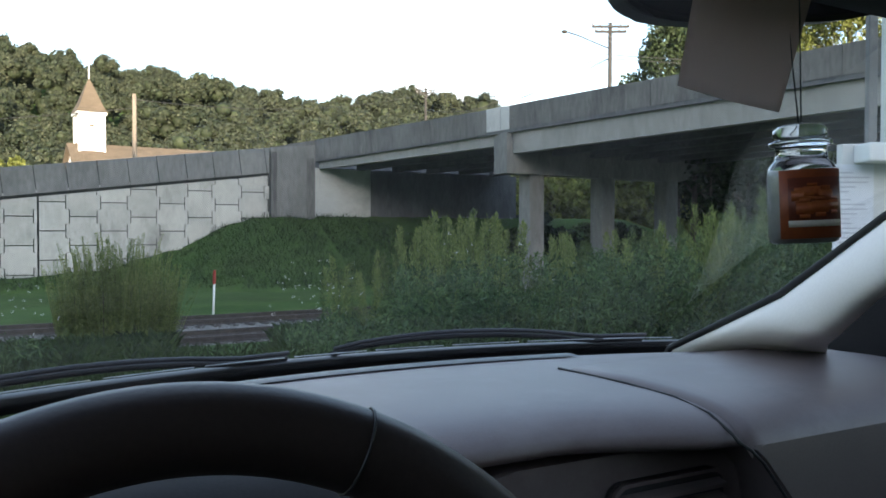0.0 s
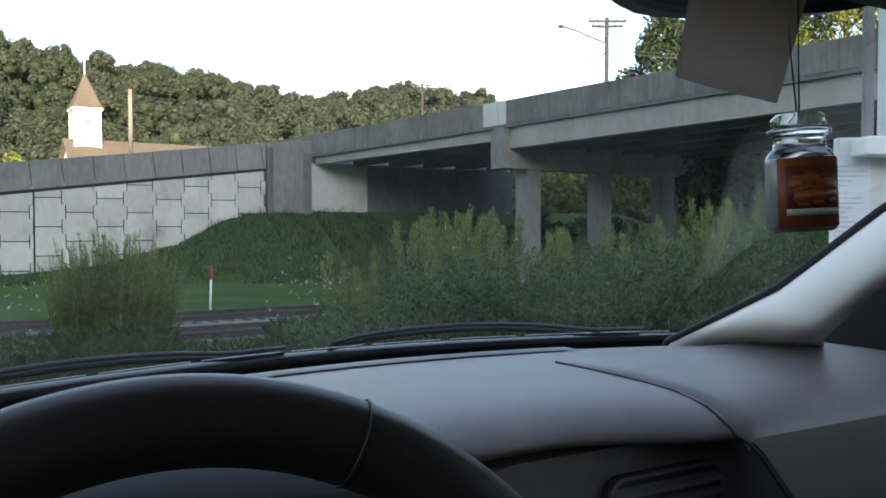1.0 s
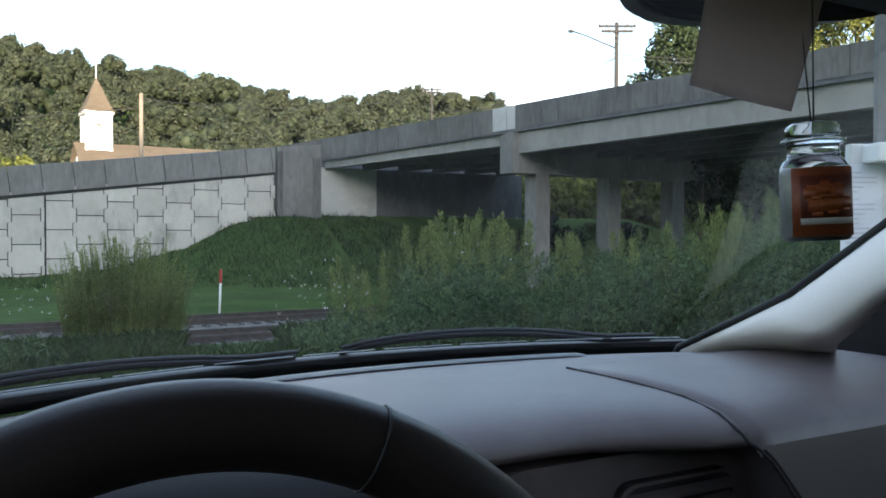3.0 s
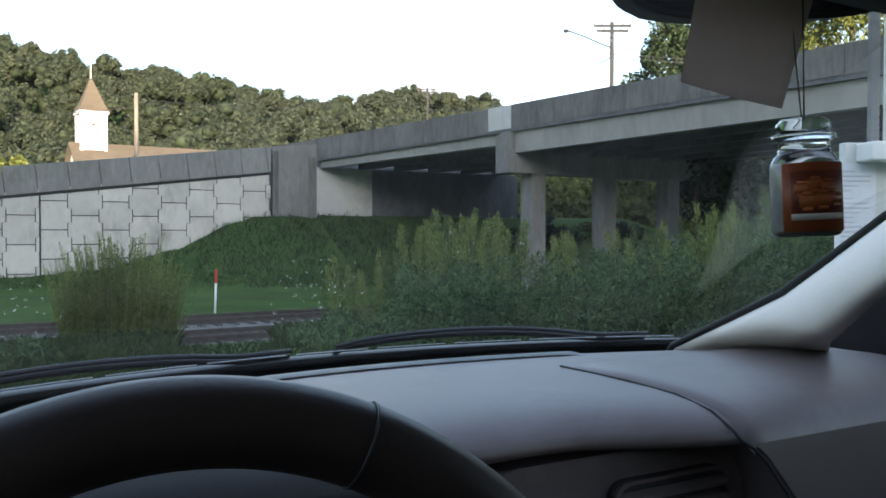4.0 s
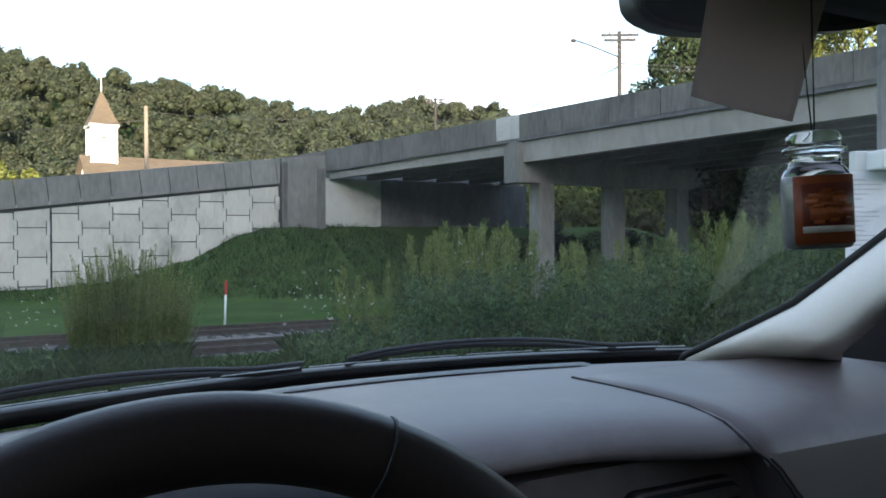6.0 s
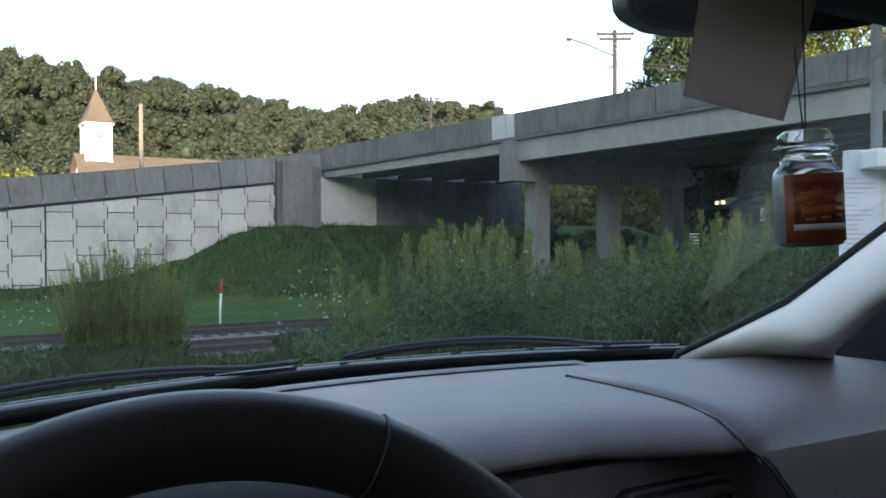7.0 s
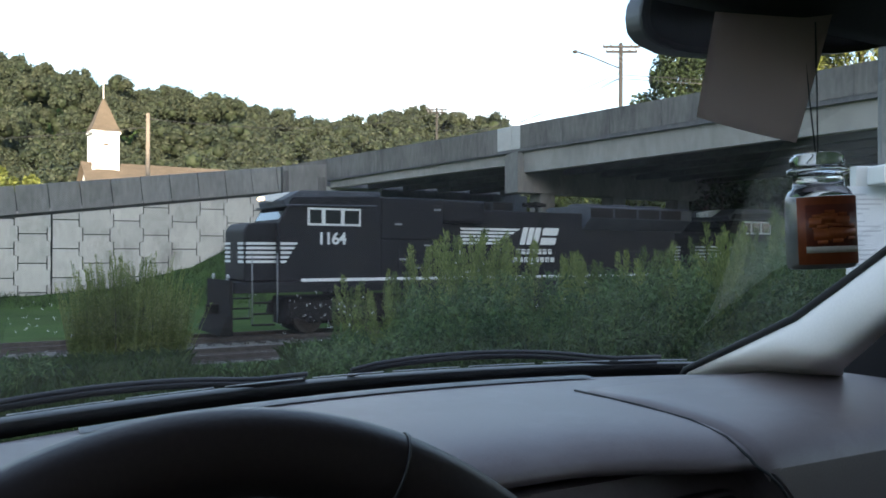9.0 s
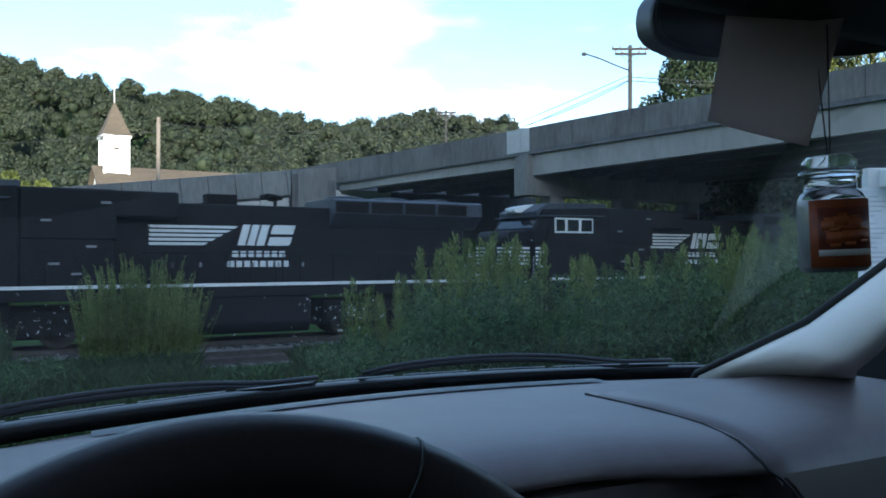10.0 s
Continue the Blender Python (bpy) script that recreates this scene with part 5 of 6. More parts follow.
def build_weeds():
    rng = np.random.default_rng(21)
    beds = {"weed": ([], []), "tall": ([], []), "blade": ([], [])}
    for i in range(5200):
        u = rng.uniform(-0.62, 0.72)
        y = rng.uniform(7.5, 21.5)
        x = u * y
        q = float(off_track(x, y))
        if q > -7.6:
            continue
        if -0.335 < u < -0.19 and rng.uniform() < 0.97:
            continue
        z = float(ground_z(x, y))
        top = 2.85 + (bank_top(u) - (0.070 if -0.21 < u < -0.06 else 0.060 if u < 0.12 else 0.032) + 0.012 * math.sin(u * 90 + y)) * y
        h = top - z
        h *= 1 - rng.uniform(0, 1) ** 1.3 * 0.72
        if h < 0.22 or (u < -0.215 and rng.uniform() < 0.6) or (-0.215 < u < -0.06 and rng.uniform() < 0.5):
            continue
        if h > 2.7:
            h = 2.7 * rng.uniform(0.85, 1.0)
        key = "tall" if rng.uniform() < 0.35 else "weed"
        beds[key][0].append((x, y, z))
        beds[key][1].append(h)
    centres, spreads = [], []
    for (x, y, z), h in zip(*beds["weed"]):
        dx, dy = rng.normal(0, 0.12, 2) * h
        for k in (0.25, 0.5, 0.72, 0.92):
            centres.append((x + dx * k + rng.normal(0, 0.06), y + dy * k + rng.normal(0, 0.06), z + h * k))
            spreads.append((0.26 * (1.1 - k) + 0.05) * rng.uniform(0.7, 1.4))
    v, f = leaf_cloud(rng, centres, 42, 0.045, np.repeat(np.array(spreads), 42)[:, None] * np.array([1, 1, 1.4]), -0.6, 0.24)
    tagged(new("weed_bed", mesh_from("weed_bed", v, f, M["leaf_weed"])), "tall dense green weeds on the bank before the railway", "weeds", kind="stuff")
    v, f = stalk_plants(rng, *beds["tall"], 100, 0.08, 0.16, 0.10)
    tagged(new("goldenrod_bed", mesh_from("goldenrod_bed", v, f, M["leaf_bush"])), "feathery light green stalks among the weeds", "weeds", kind="stuff")
    # grass blades over the bank
    n = 60000
    u = rng.uniform(-0.64, 0.74, n)
    y = rng.uniform(5.0, 20.5, n)
    x = u * y
    q = off_track(x, y)
    gap = (u > -0.335) & (u < -0.205)
    keep = (q < -7.3) & ~(gap & (y > 13.5)) & ~(gap & (rng.uniform(0, 1, n) < 0.5))
    x, y = x[keep], y[keep]
    z = ground_z(x, y)
    n = len(x)
    h = rng.uniform(0.10, 0.38, n) * np.where(gap[keep] & (y > 9.5), 0.4, 1.0)
    a = rng.uniform(0, 6.283, n)
    w = 0.009
    lx, ly = rng.normal(0, 0.4, n) * h, rng.normal(0, 0.4, n) * h
    b = np.stack([np.stack([x - np.cos(a) * w, y - np.sin(a) * w, z - 0.02], 1), np.stack([x + np.cos(a) * w, y + np.sin(a) * w, z - 0.02], 1),
                  np.stack([x + lx * 0.4, y + ly * 0.4, z + h * 0.7], 1), np.stack([x + lx, y + ly, z + h], 1)], 1).reshape(-1, 3)
    k = np.arange(n)[:, None] * 4
    f = np.concatenate([k + np.array([[0, 1, 2]]), k + np.array([[0, 2, 3]])])
    tagged(new("bank_grass", mesh_from("bank_grass", b, f, M["grass_blade"])), "rough grass growing on the bank", "grass", kind="stuff")
    # small white flower heads
    pts = []
    for i in range(110):
        c = rng.uniform()
        if c < 0.45:
            u, s = rng.normal(-0.155, 0.035), rng.normal(-0.075, 0.022)
        elif c < 0.8:
            u, s = rng.normal(0.06, 0.06), rng.normal(-0.038, 0.02)
        else:
            u, s = rng.normal(-0.53, 0.03), rng.normal(-0.085, 0.02)
        y = rng.uniform(9.5, 14.5)
        zz = 2.85 + s * y
        if zz > float(ground_z(u * y, y)) + 0.2:
            pts.append((u * y, y, zz))
    v, f = leaf_cloud(rng, pts, 7, 0.010, 0.022)
    tagged(new("flower_heads", mesh_from("flower_heads", v, f, M["blossom"])), "tiny white wildflower heads on the weeds", "flowers", kind="stuff")


build_weeds()


def shrub(x, y, width, height, stems, label, seed, leaf, length=0.10, dens=70):
    rng = np.random.default_rng(seed)
    z = float(ground_z(x, y))
    sh = holder("shrub", pose(x, y, z), label, "shrub", "shrubs on the bank")
    roots, hs = [], []
    for i in range(stems):
        a, r = rng.uniform(0, 6.283), width * 0.45 * math.sqrt(rng.uniform())
        edge = r / (width * 0.45)
        roots.append((math.cos(a) * r, math.sin(a) * r * 0.6, -0.05))
        hs.append(height * (1.0 - 0.30 * edge ** 2) * (1 - rng.uniform() ** 1.5 * 0.5))
    v, f = stalk_plants(rng, roots, hs, dens, length, 0.10, 0.13, 0.02, 0.22)
    ob = new("foliage", mesh_from("foliage", v, f, leaf))
    ob.parent = sh
    bm = bmesh.new()
    for rt, h in list(zip(roots, hs))[:40]:
        bm_tube(bm, [rt, (rt[0] * 1.05, rt[1] * 1.05, h * 0.75)], 0.012, 5, 0.004)
    part("branches", bm, M["bark"], sh)
    return sh


shrub(-6.05, 15.0, 2.25, 2.30, 330, "rounded willowy green shrub beside the track", 60, M["leaf_plume"], 0.095, 95)
shrub(-7.9, 13.6, 0.6, 1.3, 26, "thin weedy shrub at the edge of the bank", 66, M["leaf_weed"], 0.09)


def plume_mesh(seed, leaf):
    """A feathery cone one metre high: leafy side shoots that shorten towards the tip."""
    rng = np.random.default_rng(seed)
    pts, dirs, size = [], [], []
    for k in np.linspace(0.10, 0.98, 46):
        for j in range(3):
            a = rng.uniform(0, 6.283)
            reach = (0.20 * (1 - k) ** 0.8 + 0.015) * rng.uniform(0.6, 1.2)
            for q in np.linspace(0.25, 1, 5):
                p = np.array([math.cos(a) * reach * q, math.sin(a) * reach * q, k + reach * q * 1.1])
                pts.append(p + rng.normal(0, 0.008, 3))
                dirs.append(np.array([math.cos(a) + rng.normal(0, 0.7), math.sin(a) + rng.normal(0, 0.7), 1.3 + rng.normal(0, 0.4)]))
                size.append(0.040 * rng.uniform(0.6, 1.3))
    p, d = np.array(pts), np.array(dirs)
    d /= np.linalg.norm(d, axis=1, keepdims=True)
    side = np.cross(d, rng.normal(0, 1, d.shape))
    side /= np.linalg.norm(side, axis=1, keepdims=True)
    s = np.array(size)[:, None]
    v = np.stack([p, p + d * s * 0.5 + side * s * 0.17, p + d * s, p + d * s * 0.5 - side * s * 0.17], 1).reshape(-1, 3)
    stem = np.array([[-0.006, 0, -0.05], [0.006, 0, -0.05], [0.002, 0, 1], [-0.002, 0, 1]])
    f = np.arange(len(v)).reshape(-1, 4)
    return mesh_from("goldenrod_plant", np.concatenate([v, stem]), np.concatenate([f, [[len(v), len(v) + 1, len(v) + 2, len(v) + 3]]]), leaf)


def build_plumes():
    rng = np.random.default_rng(77)
    kinds = [plume_mesh(i, M["leaf_plume"] if i % 3 else M["leaf_bush"]) for i in range(6)]
    spots = [(rng.normal(c, w), n) for c, w, num in ((-0.128, 0.010, 8), (-0.055, 0.010, 9), (0.008, 0.010, 13), (-0.085, 0.012, 6), (0.065, 0.014, 14), (0.0, 0.05, 6),
                                                     (0.15, 0.05, 16), (0.26, 0.06, 22), (0.37, 0.04, 26)) for n in range(num)]
    for i, (u, n) in enumerate(spots):
        y = rng.uniform(11.0, 15.2) if u < 0.2 else rng.uniform(8.5, 13.0)
        x = u * y
        z = float(ground_z(x, y))
        h = 2.85 + (float(bank_top(u)) + rng.normal(-0.004, 0.010)) * y - z
        h = min(max(h, 0.7), 2.9) * 0.95
        ob = new("goldenrod_plant", kinds[i % 6])
        w = h * rng.uniform(0.42, 0.70)
        ob.matrix_world = pose(x, y, z, rng.normal(0, 5), rng.normal(0, 5), rng.uniform(0, 360)) @ Matrix.Diagonal((w, w, h, 1))
        tagged(ob, "feathery goldenrod stalk with light green leaves among weeds", "weed", "goldenrod stalks")


build_plumes()


def build_mound_grass():
    rng = np.random.default_rng(31)
    n = 130000
    x, y = rng.uniform(-26, 8, n), rng.uniform(30, 50, n)
    z = ground_z(x, y)
    keep = (off_track(x, y) > 4.5) & (z > -0.12) & (z < 3.9)
    x, y, z = x[keep], y[keep], z[keep]
    n = len(x)
    h = rng.uniform(0.08, 0.30, n) * (0.7 + 0.6 * np.sin(x * 1.7 + np.cos(y * 1.3) * 2) ** 2)
    a = rng.uniform(0, 6.283, n)
    w = 0.018
    lx, ly = rng.normal(0, 0.5, n) * h, rng.normal(-0.2, 0.5, n) * h
    v = np.stack([np.stack([x - np.cos(a) * w, y - np.sin(a) * w, z - 0.03], 1), np.stack([x + np.cos(a) * w, y + np.sin(a) * w, z - 0.03], 1),
                  np.stack([x + lx, y + ly, z + h], 1)], 1).reshape(-1, 3)
    tagged(new("bank_turf", mesh_from("bank_turf", v, np.arange(n * 3).reshape(-1, 3), M["turf"])), "rough dark green grass on the abutment slope", "grass", kind="stuff")


build_mound_grass()


# ---- the parked car that one looks out of ----
CAR_TURN = 29.0
car = holder("car", pose(0, 0, EYE[2] - 1.35, 0, 0, CAR_TURN), "parked car with grey dashboard and black steering wheel", "car")
H = 1.35                       # eye over the car's floor line; heights below are given from the eye


def base_y(x):
    """Foot of the windshield across the car."""
    return 1.20 - 0.36 * (x - 0.56) ** 2


def loft(name, rows, material, parent, label="", thick=0.0):
    """A surface through rows of points (heights from the eye), made solid if thick."""
    bm = bmesh.new()
    g = [[bm.verts.new((p[0], p[1], p[2] + H)) for p in r] for r in rows]
    for a, b in zip(g, g[1:]):
        for j in range(len(a) - 1):
            bm.faces.new((a[j], a[j + 1], b[j + 1], b[j]))
    if thick:
        bmesh.ops.recalc_face_normals(bm, faces=list(bm.faces))
        bmesh.ops.solidify(bm, geom=list(bm.faces), thickness=thick)
    return part(name, bm, material, parent, label, smooth=True)


def build_dash():
    xs = np.linspace(-0.62, 1.40, 60)
    rows = []
    for x in xs:
        yb = base_y(x)
        end = -0.02 * smoothstep(1.22, 1.40, x)
        back = 0.070 * (1 - smoothstep(0.54, 0.76, x))   # the lip comes forward to meet the airbag cover
        rows.append([(x, yb + 0.05, -0.235), (x, yb + 0.01, -0.222), (x, yb - 0.06, -0.210 + end * 0.3), (x, 1.0, -0.205 + end), (x, 0.90, -0.203 + end), (x, 0.79 + back, -0.2035 + end),
                     (x, 0.75 + back, -0.2052 + end), (x, 0.716 + back, -0.2088 + end), (x, 0.690 + back, -0.2140 + end), (x, 0.670 + back, -0.2210 + end), (x, 0.657 + back, -0.2290 + end),
                     (x, 0.651 + back, -0.2370 + end), (x, 0.653 + back, -0.2440 + end), (x, 0.665 + back, -0.2500 + end), (x, 0.705 + back, -0.2530 + end)])
    dash = loft("dashboard", rows, M["dash"], car, "grey grained vinyl dashboard top")
    rows = []
    for x in xs:
        rows.append([(x, 0.785, -0.245), (x, 0.784, -0.262), (x, 0.775, -0.300), (x, 0.755, -0.38), (x, 0.735, -0.50), (x, 0.70, -0.9)])
    loft("lower_dash", rows, M["dash_low"], car, "lower dashboard face, brown-grey with its shade in the colour")
    # raised airbag cover on the passenger's side
    rows = []
    for x in np.linspace(0.752, 1.30, 26):
        e = 0.004 * smoothstep(0.752, 0.762, x)
        end = -0.02 * smoothstep(1.22, 1.40, x)
        rows.append([(x, 0.975, -0.2062 + end), (x, 0.965, -0.2030 + end + e), (x, 0.85, -0.2015 + end + e), (x, 0.76, -0.2038 + end + e), (x, 0.72, -0.2075 + end + e), (x, 0.69, -0.2130 + end + e), (x, 0.668, -0.2200 + end + e),
                     (x, 0.653, -0.2285 + end + e), (x + 0.004, 0.645, -0.2370 + end + e), (x + 0.010, 0.640, -0.2480 + end + e)])
    rows.insert(0, [(p[0] - 0.002, p[1], p[2] - 0.010) for p in rows[0]])
    loft("airbag_cover", rows, M["dash"], car, "raised grey airbag cover")
    # front below the cover, toned darker for facing away from the light
    rows = []
    for x in np.linspace(0.764, 1.312, 20):
        end = -0.02 * smoothstep(1.22, 1.40, x)
        rows.append([(x - 0.002, 0.6405, -0.2435 + end), (x + 0.016, 0.637, -0.262 + end), (x + 0.070, 0.634, -0.33 + end), (x + 0.140, 0.612, -0.42 + end), (x + 0.2, 0.60, -0.55 + end)])
    loft("passenger_front", rows, M["dash_low"], car, "passenger side front panel, brown-grey with its shade in the colour")
    rows = [[(xs0 * 1.10, 0.752, z), ((xs0 * 1.10 + xe) / 2, 0.690, z), (xe, 0.640 - 0.022 * k / 4, z)] for k, (z, xs0, xe) in enumerate(((-0.2500, 0.70, 0.770), (-0.262, 0.735, 0.779), (-0.30, 0.770, 0.808), (-0.37, 0.785, 0.862), (-0.42, 0.785, 0.902)))]
    loft("dash_return", rows, M["dash"], car, "grey dashboard return beside the centre panel")
    seam = bmesh.new()
    pts = [(0.744, 0.985), (0.745, 0.93), (0.747, 0.84), (0.747, 0.75), (0.744, 0.69), (0.740, 0.652)]
    zs = [-0.2035, -0.2030, -0.2025, -0.2050, -0.2140, -0.2300]
    bm_tube(seam, [(p[0], p[1], z + H) for p, z in zip(pts, zs)] + [(0.7430, 0.646, -0.2380 + H), (0.756, 0.638, -0.248 + H), (0.770, 0.634, -0.262 + H), (0.800, 0.631, -0.300 + H), (0.856, 0.622, -0.37 + H), (0.895, 0.610, -0.42 + H)], 0.0019, 8)
    part("seam", seam, M["rubber"], car, "dark seam groove", smooth=True)
    # defroster slot at the foot of the glass
    rows = [[(x, base_y(x) - 0.085, -0.2065), (x, base_y(x) - 0.075, -0.2050), (x, base_y(x) - 0.055, -0.2055), (x, base_y(x) - 0.045, -0.2085)] for x in np.linspace(0.06, 0.86, 40)]
    loft("defroster_slot", rows, M["black_plastic"], car, "dark defroster slot")
    # centre stack shoulder with an air vent
    bm = bmesh.new()
    out = []
    x0, x1, z0, z1, r = 0.40, 0.880, -0.66, -0.2620, 0.100
    for cx, cz, a0 in ((x1 - r, z1 - r, 0), (x0 + r, z1 - r, 90), ):
        for k in range(7):
            a = radians(a0 + 15 * k)
            out.append((cx + r * math.cos(a), cz + r * math.sin(a) + H))
    out += [(x0, z0 + H), (x1 + 0.06, z0 + H)]
    bm_prism(bm, out, "y", 0.740, 0.80)
    part("centre_panel", bm, M["dash"], car, "grey centre panel", bevel=0.008)
    bm = bmesh.new()
    vx0, vx1, vz0, vz1, r = 0.626, 0.812, -0.390, -0.2945, 0.022
    rim = []
    for cx, cz, a0 in ((vx1 - r, vz1 - r, 0), (vx0 + r, vz1 - r, 90), (vx0 + r, vz0 + r, 180), (vx1 - r, vz0 + r, 270)):
        for k in range(5):
            a = radians(a0 + 22.5 * k)
            rim.append((cx + r * math.cos(a), cz + r * math.sin(a) + H))
    bm_prism(bm, rim, "y", 0.729, 0.743)
    vent = part("air_vent", bm, M["black_plastic"], car, "black air vent with slats")
    for k in range(4):
        bm = bmesh.new()
        z = vz1 - 0.016 - 0.0175 * k + H
        v = bm_box(bm, vx0 + 0.008, vx1 - 0.008, 0.716, 0.729, z - 0.0026, z + 0.0026)
        for q in v:
            if q.co.y < 0.724:
                q.co.z -= 0.004
        part("slat", bm, M["dash"], vent)
    bm = bmesh.new()
    k = len(rim)
    c = Vector(((vx0 + vx1) / 2, (vz0 + vz1) / 2 + H))
    o = [bm.verts.new((p[0], 0.724, p[1])) for p in rim]
    i = [bm.verts.new((c.x + (p[0] - c.x) * 0.95, 0.724, c.y + (p[1] - c.y) * 0.91)) for p in rim]
    o2 = [bm.verts.new((p[0], 0.735, p[1])) for p in rim]
    for j in range(k):
        n = (j + 1) % k
        bm.faces.new((o[j], o[n], i[n], i[j]))
        bm.faces.new((o[j], o[n], o2[n], o2[j]))
    part("bezel", bm, M["dash"], vent)
    # cowl over the dials
    rows = []
    for a in np.linspace(0, math.pi, 21):
        x, z = 0.09 - 0.27 * math.cos(a), -0.262 + 0.068 * math.sin(a) ** 0.6
        rows.append([(x, 0.90, z - 0.014), (x, 0.82, z - 0.002), (x, 0.74, z), (x, 0.66, z - 0.002), (x, 0.60, z - 0.008), (x, 0.59, z - 0.02), (x, 0.66, z - 0.03)])
    loft("dial_cowl", rows, M["cowl_vinyl"], car, "black hood over the dials")


build_dash()


def steering_wheel(cx, cy, cz, rake, radius, tube_r, tube_n):
    """Rim, spokes and hub; the wheel's own z points at the windshield side of its rim's top."""
    bm = bmesh.new()
    seg, ring = 120, 18
    g = []
    for i in range(seg):
        a = 2 * math.pi * i / seg
        row = []
        for j in range(ring):
            b = 2 * math.pi * j / ring
            rr = radius + tube_r * math.cos(b)
            row.append(bm.verts.new((rr * math.sin(a), tube_n * math.sin(b), rr * math.cos(a))))
        g.append(row)
    for i in range(seg):
        for j in range(ring):
            bm.faces.new((g[i][j], g[(i + 1) % seg][j], g[(i + 1) % seg][(j + 1) % ring], g[i][(j + 1) % ring]))
    m = pose(cx, cy, cz + H, -rake, 0, 0)
    rim = part("steering_wheel", bm, M["leather"], car, "black leather steering wheel rim", smooth=True)
    rim.matrix_basis = m
    for a in (26.0, -26.0):
        bm = bmesh.new()
        pts = []
        for j in range(ring + 1):
            b = 2 * math.pi * j / ring
            rr = radius + (tube_r + 0.0006) * math.cos(b)
            pts.append((rr * math.sin(radians(a)), (tube_n + 0.0006) * math.sin(b), rr * math.cos(radians(a))))
        bm_tube(bm, pts, 0.0007, 6)
        part("rim_seam", bm, M["black_plastic"], rim)
    bm = bmesh.new()
    bm_lathe(bm, [(0.085, -0.03), (0.10, -0.01), (0.095, 0.02), (0.06, 0.03)], 32)
    hub = part("hub", bm, M["leather"], rim, smooth=True)
    hub.matrix_basis = pose(0, 0.03, -0.02, 90, 0, 0)
    for a in (100, -100):
        bm = bmesh.new()
        s, c = math.sin(radians(a)), math.cos(radians(a))
        bm_tube(bm, [(0.08 * s, 0.025, 0.08 * c), (radius * 0.97 * s, 0.0, radius * 0.97 * c)], 0.018, 10)
        part("spoke", bm, M["leather"], rim, smooth=True)


steering_wheel(0.063, 0.2696, -0.2514, 26.9, 0.1900, 0.0199, 0.0206)


def build_glass_and_pillars():
    xs = np.linspace(-0.30, 1.20, 30)
    lo = [(x, base_y(x) + 0.045, -0.218) for x in xs]
    hi = [(0.52 + (x - 0.52) * 0.93, 0.40 - 0.05 * (x - 0.52) ** 2, 0.205) for x in xs]
    rows = []
    for a, b in zip(lo, hi):
        a, b = Vector(a), Vector(b)
        rows.append([tuple(a.lerp(b, t) + Vector((0, 0.035, 0.03)) * (4 * t * (1 - t)) * 0.5) for t in np.linspace(0, 1, 12)])
    glass = loft("windshield", rows, M["windshield"], car, "dusty smeared windshield glass")
    glass.visible_shadow = False
    # black band at the glass foot, with a thin bright moulding
    rows = [[(x, base_y(x) + 0.052, -0.225), (x, base_y(x) + 0.030, -0.202)] for x in np.linspace(-0.30, 1.12, 40)]
    loft("glass_foot_band", rows, M["rubber"], glass, "black band at the foot of the glass", 0.002)
    for k in range(9):
        a, b = -0.16 + 0.145 * k, -0.16 + 0.145 * k + 0.128
        bm = bmesh.new()
        bm_tube(bm, [(x, base_y(x) + 0.056, -0.1985 + H) for x in np.linspace(a, b, 7)], 0.0010, 6)
        part("moulding", bm, M["chrome"], glass, "thin bright moulding")
    # cowl and wipers outside
    rows = [[(x, base_y(x) + 0.06, -0.215), (x, base_y(x) + 0.10, -0.208), (x, base_y(x) + 0.16, -0.222), (x, base_y(x) + 0.30, -0.27)] for x in np.linspace(-0.45, 1.3, 30)]
    loft("cowl", rows, M["black_plastic"], car, "black cowl panel outside the glass", 0.004)
    for x0, x1, lift in ((0.50, 1.10, 0.020), (-0.12, 0.42, 0.016)):
        bm = bmesh.new()
        pts = []
        for t in np.linspace(0, 1, 14):
            x = x0 + (x1 - x0) * t
            pts.append((x, base_y(x) + 0.085 - 0.02 * math.sin(math.pi * t), -0.196 + lift * math.sin(math.pi * min(1, t * 1.25)) ** 0.7 + H))
        bm_tube(bm, pts, 0.0038, 8)
        wp = part("wiper", bm, M["black_plastic"], car, "black wiper blade and arm")
        bm = bmesh.new()
        pts = [(p[0], p[1] + 0.012, p[2] - 0.010) for p in pts]
        bm_tube(bm, pts, 0.0045, 8)
        part("blade", bm, M["rubber"], wp)
    # pillar on the passenger's side
    edge = [(1.080, 1.125, -0.262), (1.086, 1.095, -0.214), (1.095, 0.983, -0.158), (1.105, 0.876, -0.103), (1.112, 0.788, -0.038), (1.115, 0.708, 0.020), (1.11, 0.56, 0.105), (1.10, 0.42, 0.175), (1.09, 0.30, 0.22)]
    door = [(1.40, 1.02, -0.290), (1.385, 1.00, -0.245), (1.345, 0.965, -0.205), (1.325, 0.91, -0.165), (1.302, 0.843, -0.113), (1.290, 0.76, -0.060), (1.27, 0.60, 0.020), (1.25, 0.45, 0.10), (1.22, 0.30, 0.16)]

    def along(pts, t):
        k = t * (len(pts) - 1)
        i = min(int(k), len(pts) - 2)
        return Vector(pts[i]).lerp(Vector(pts[i + 1]), k - i)

    rows = []
    for t in np.linspace(0, 1, 41):
        a, b = along(edge, t), along(door, t) * (1.0 - 0.20 * float(smoothstep(0.06, 0.30, t)))
        mid = (a + b) / 2 + Vector((-0.030, -0.004, 0.004))
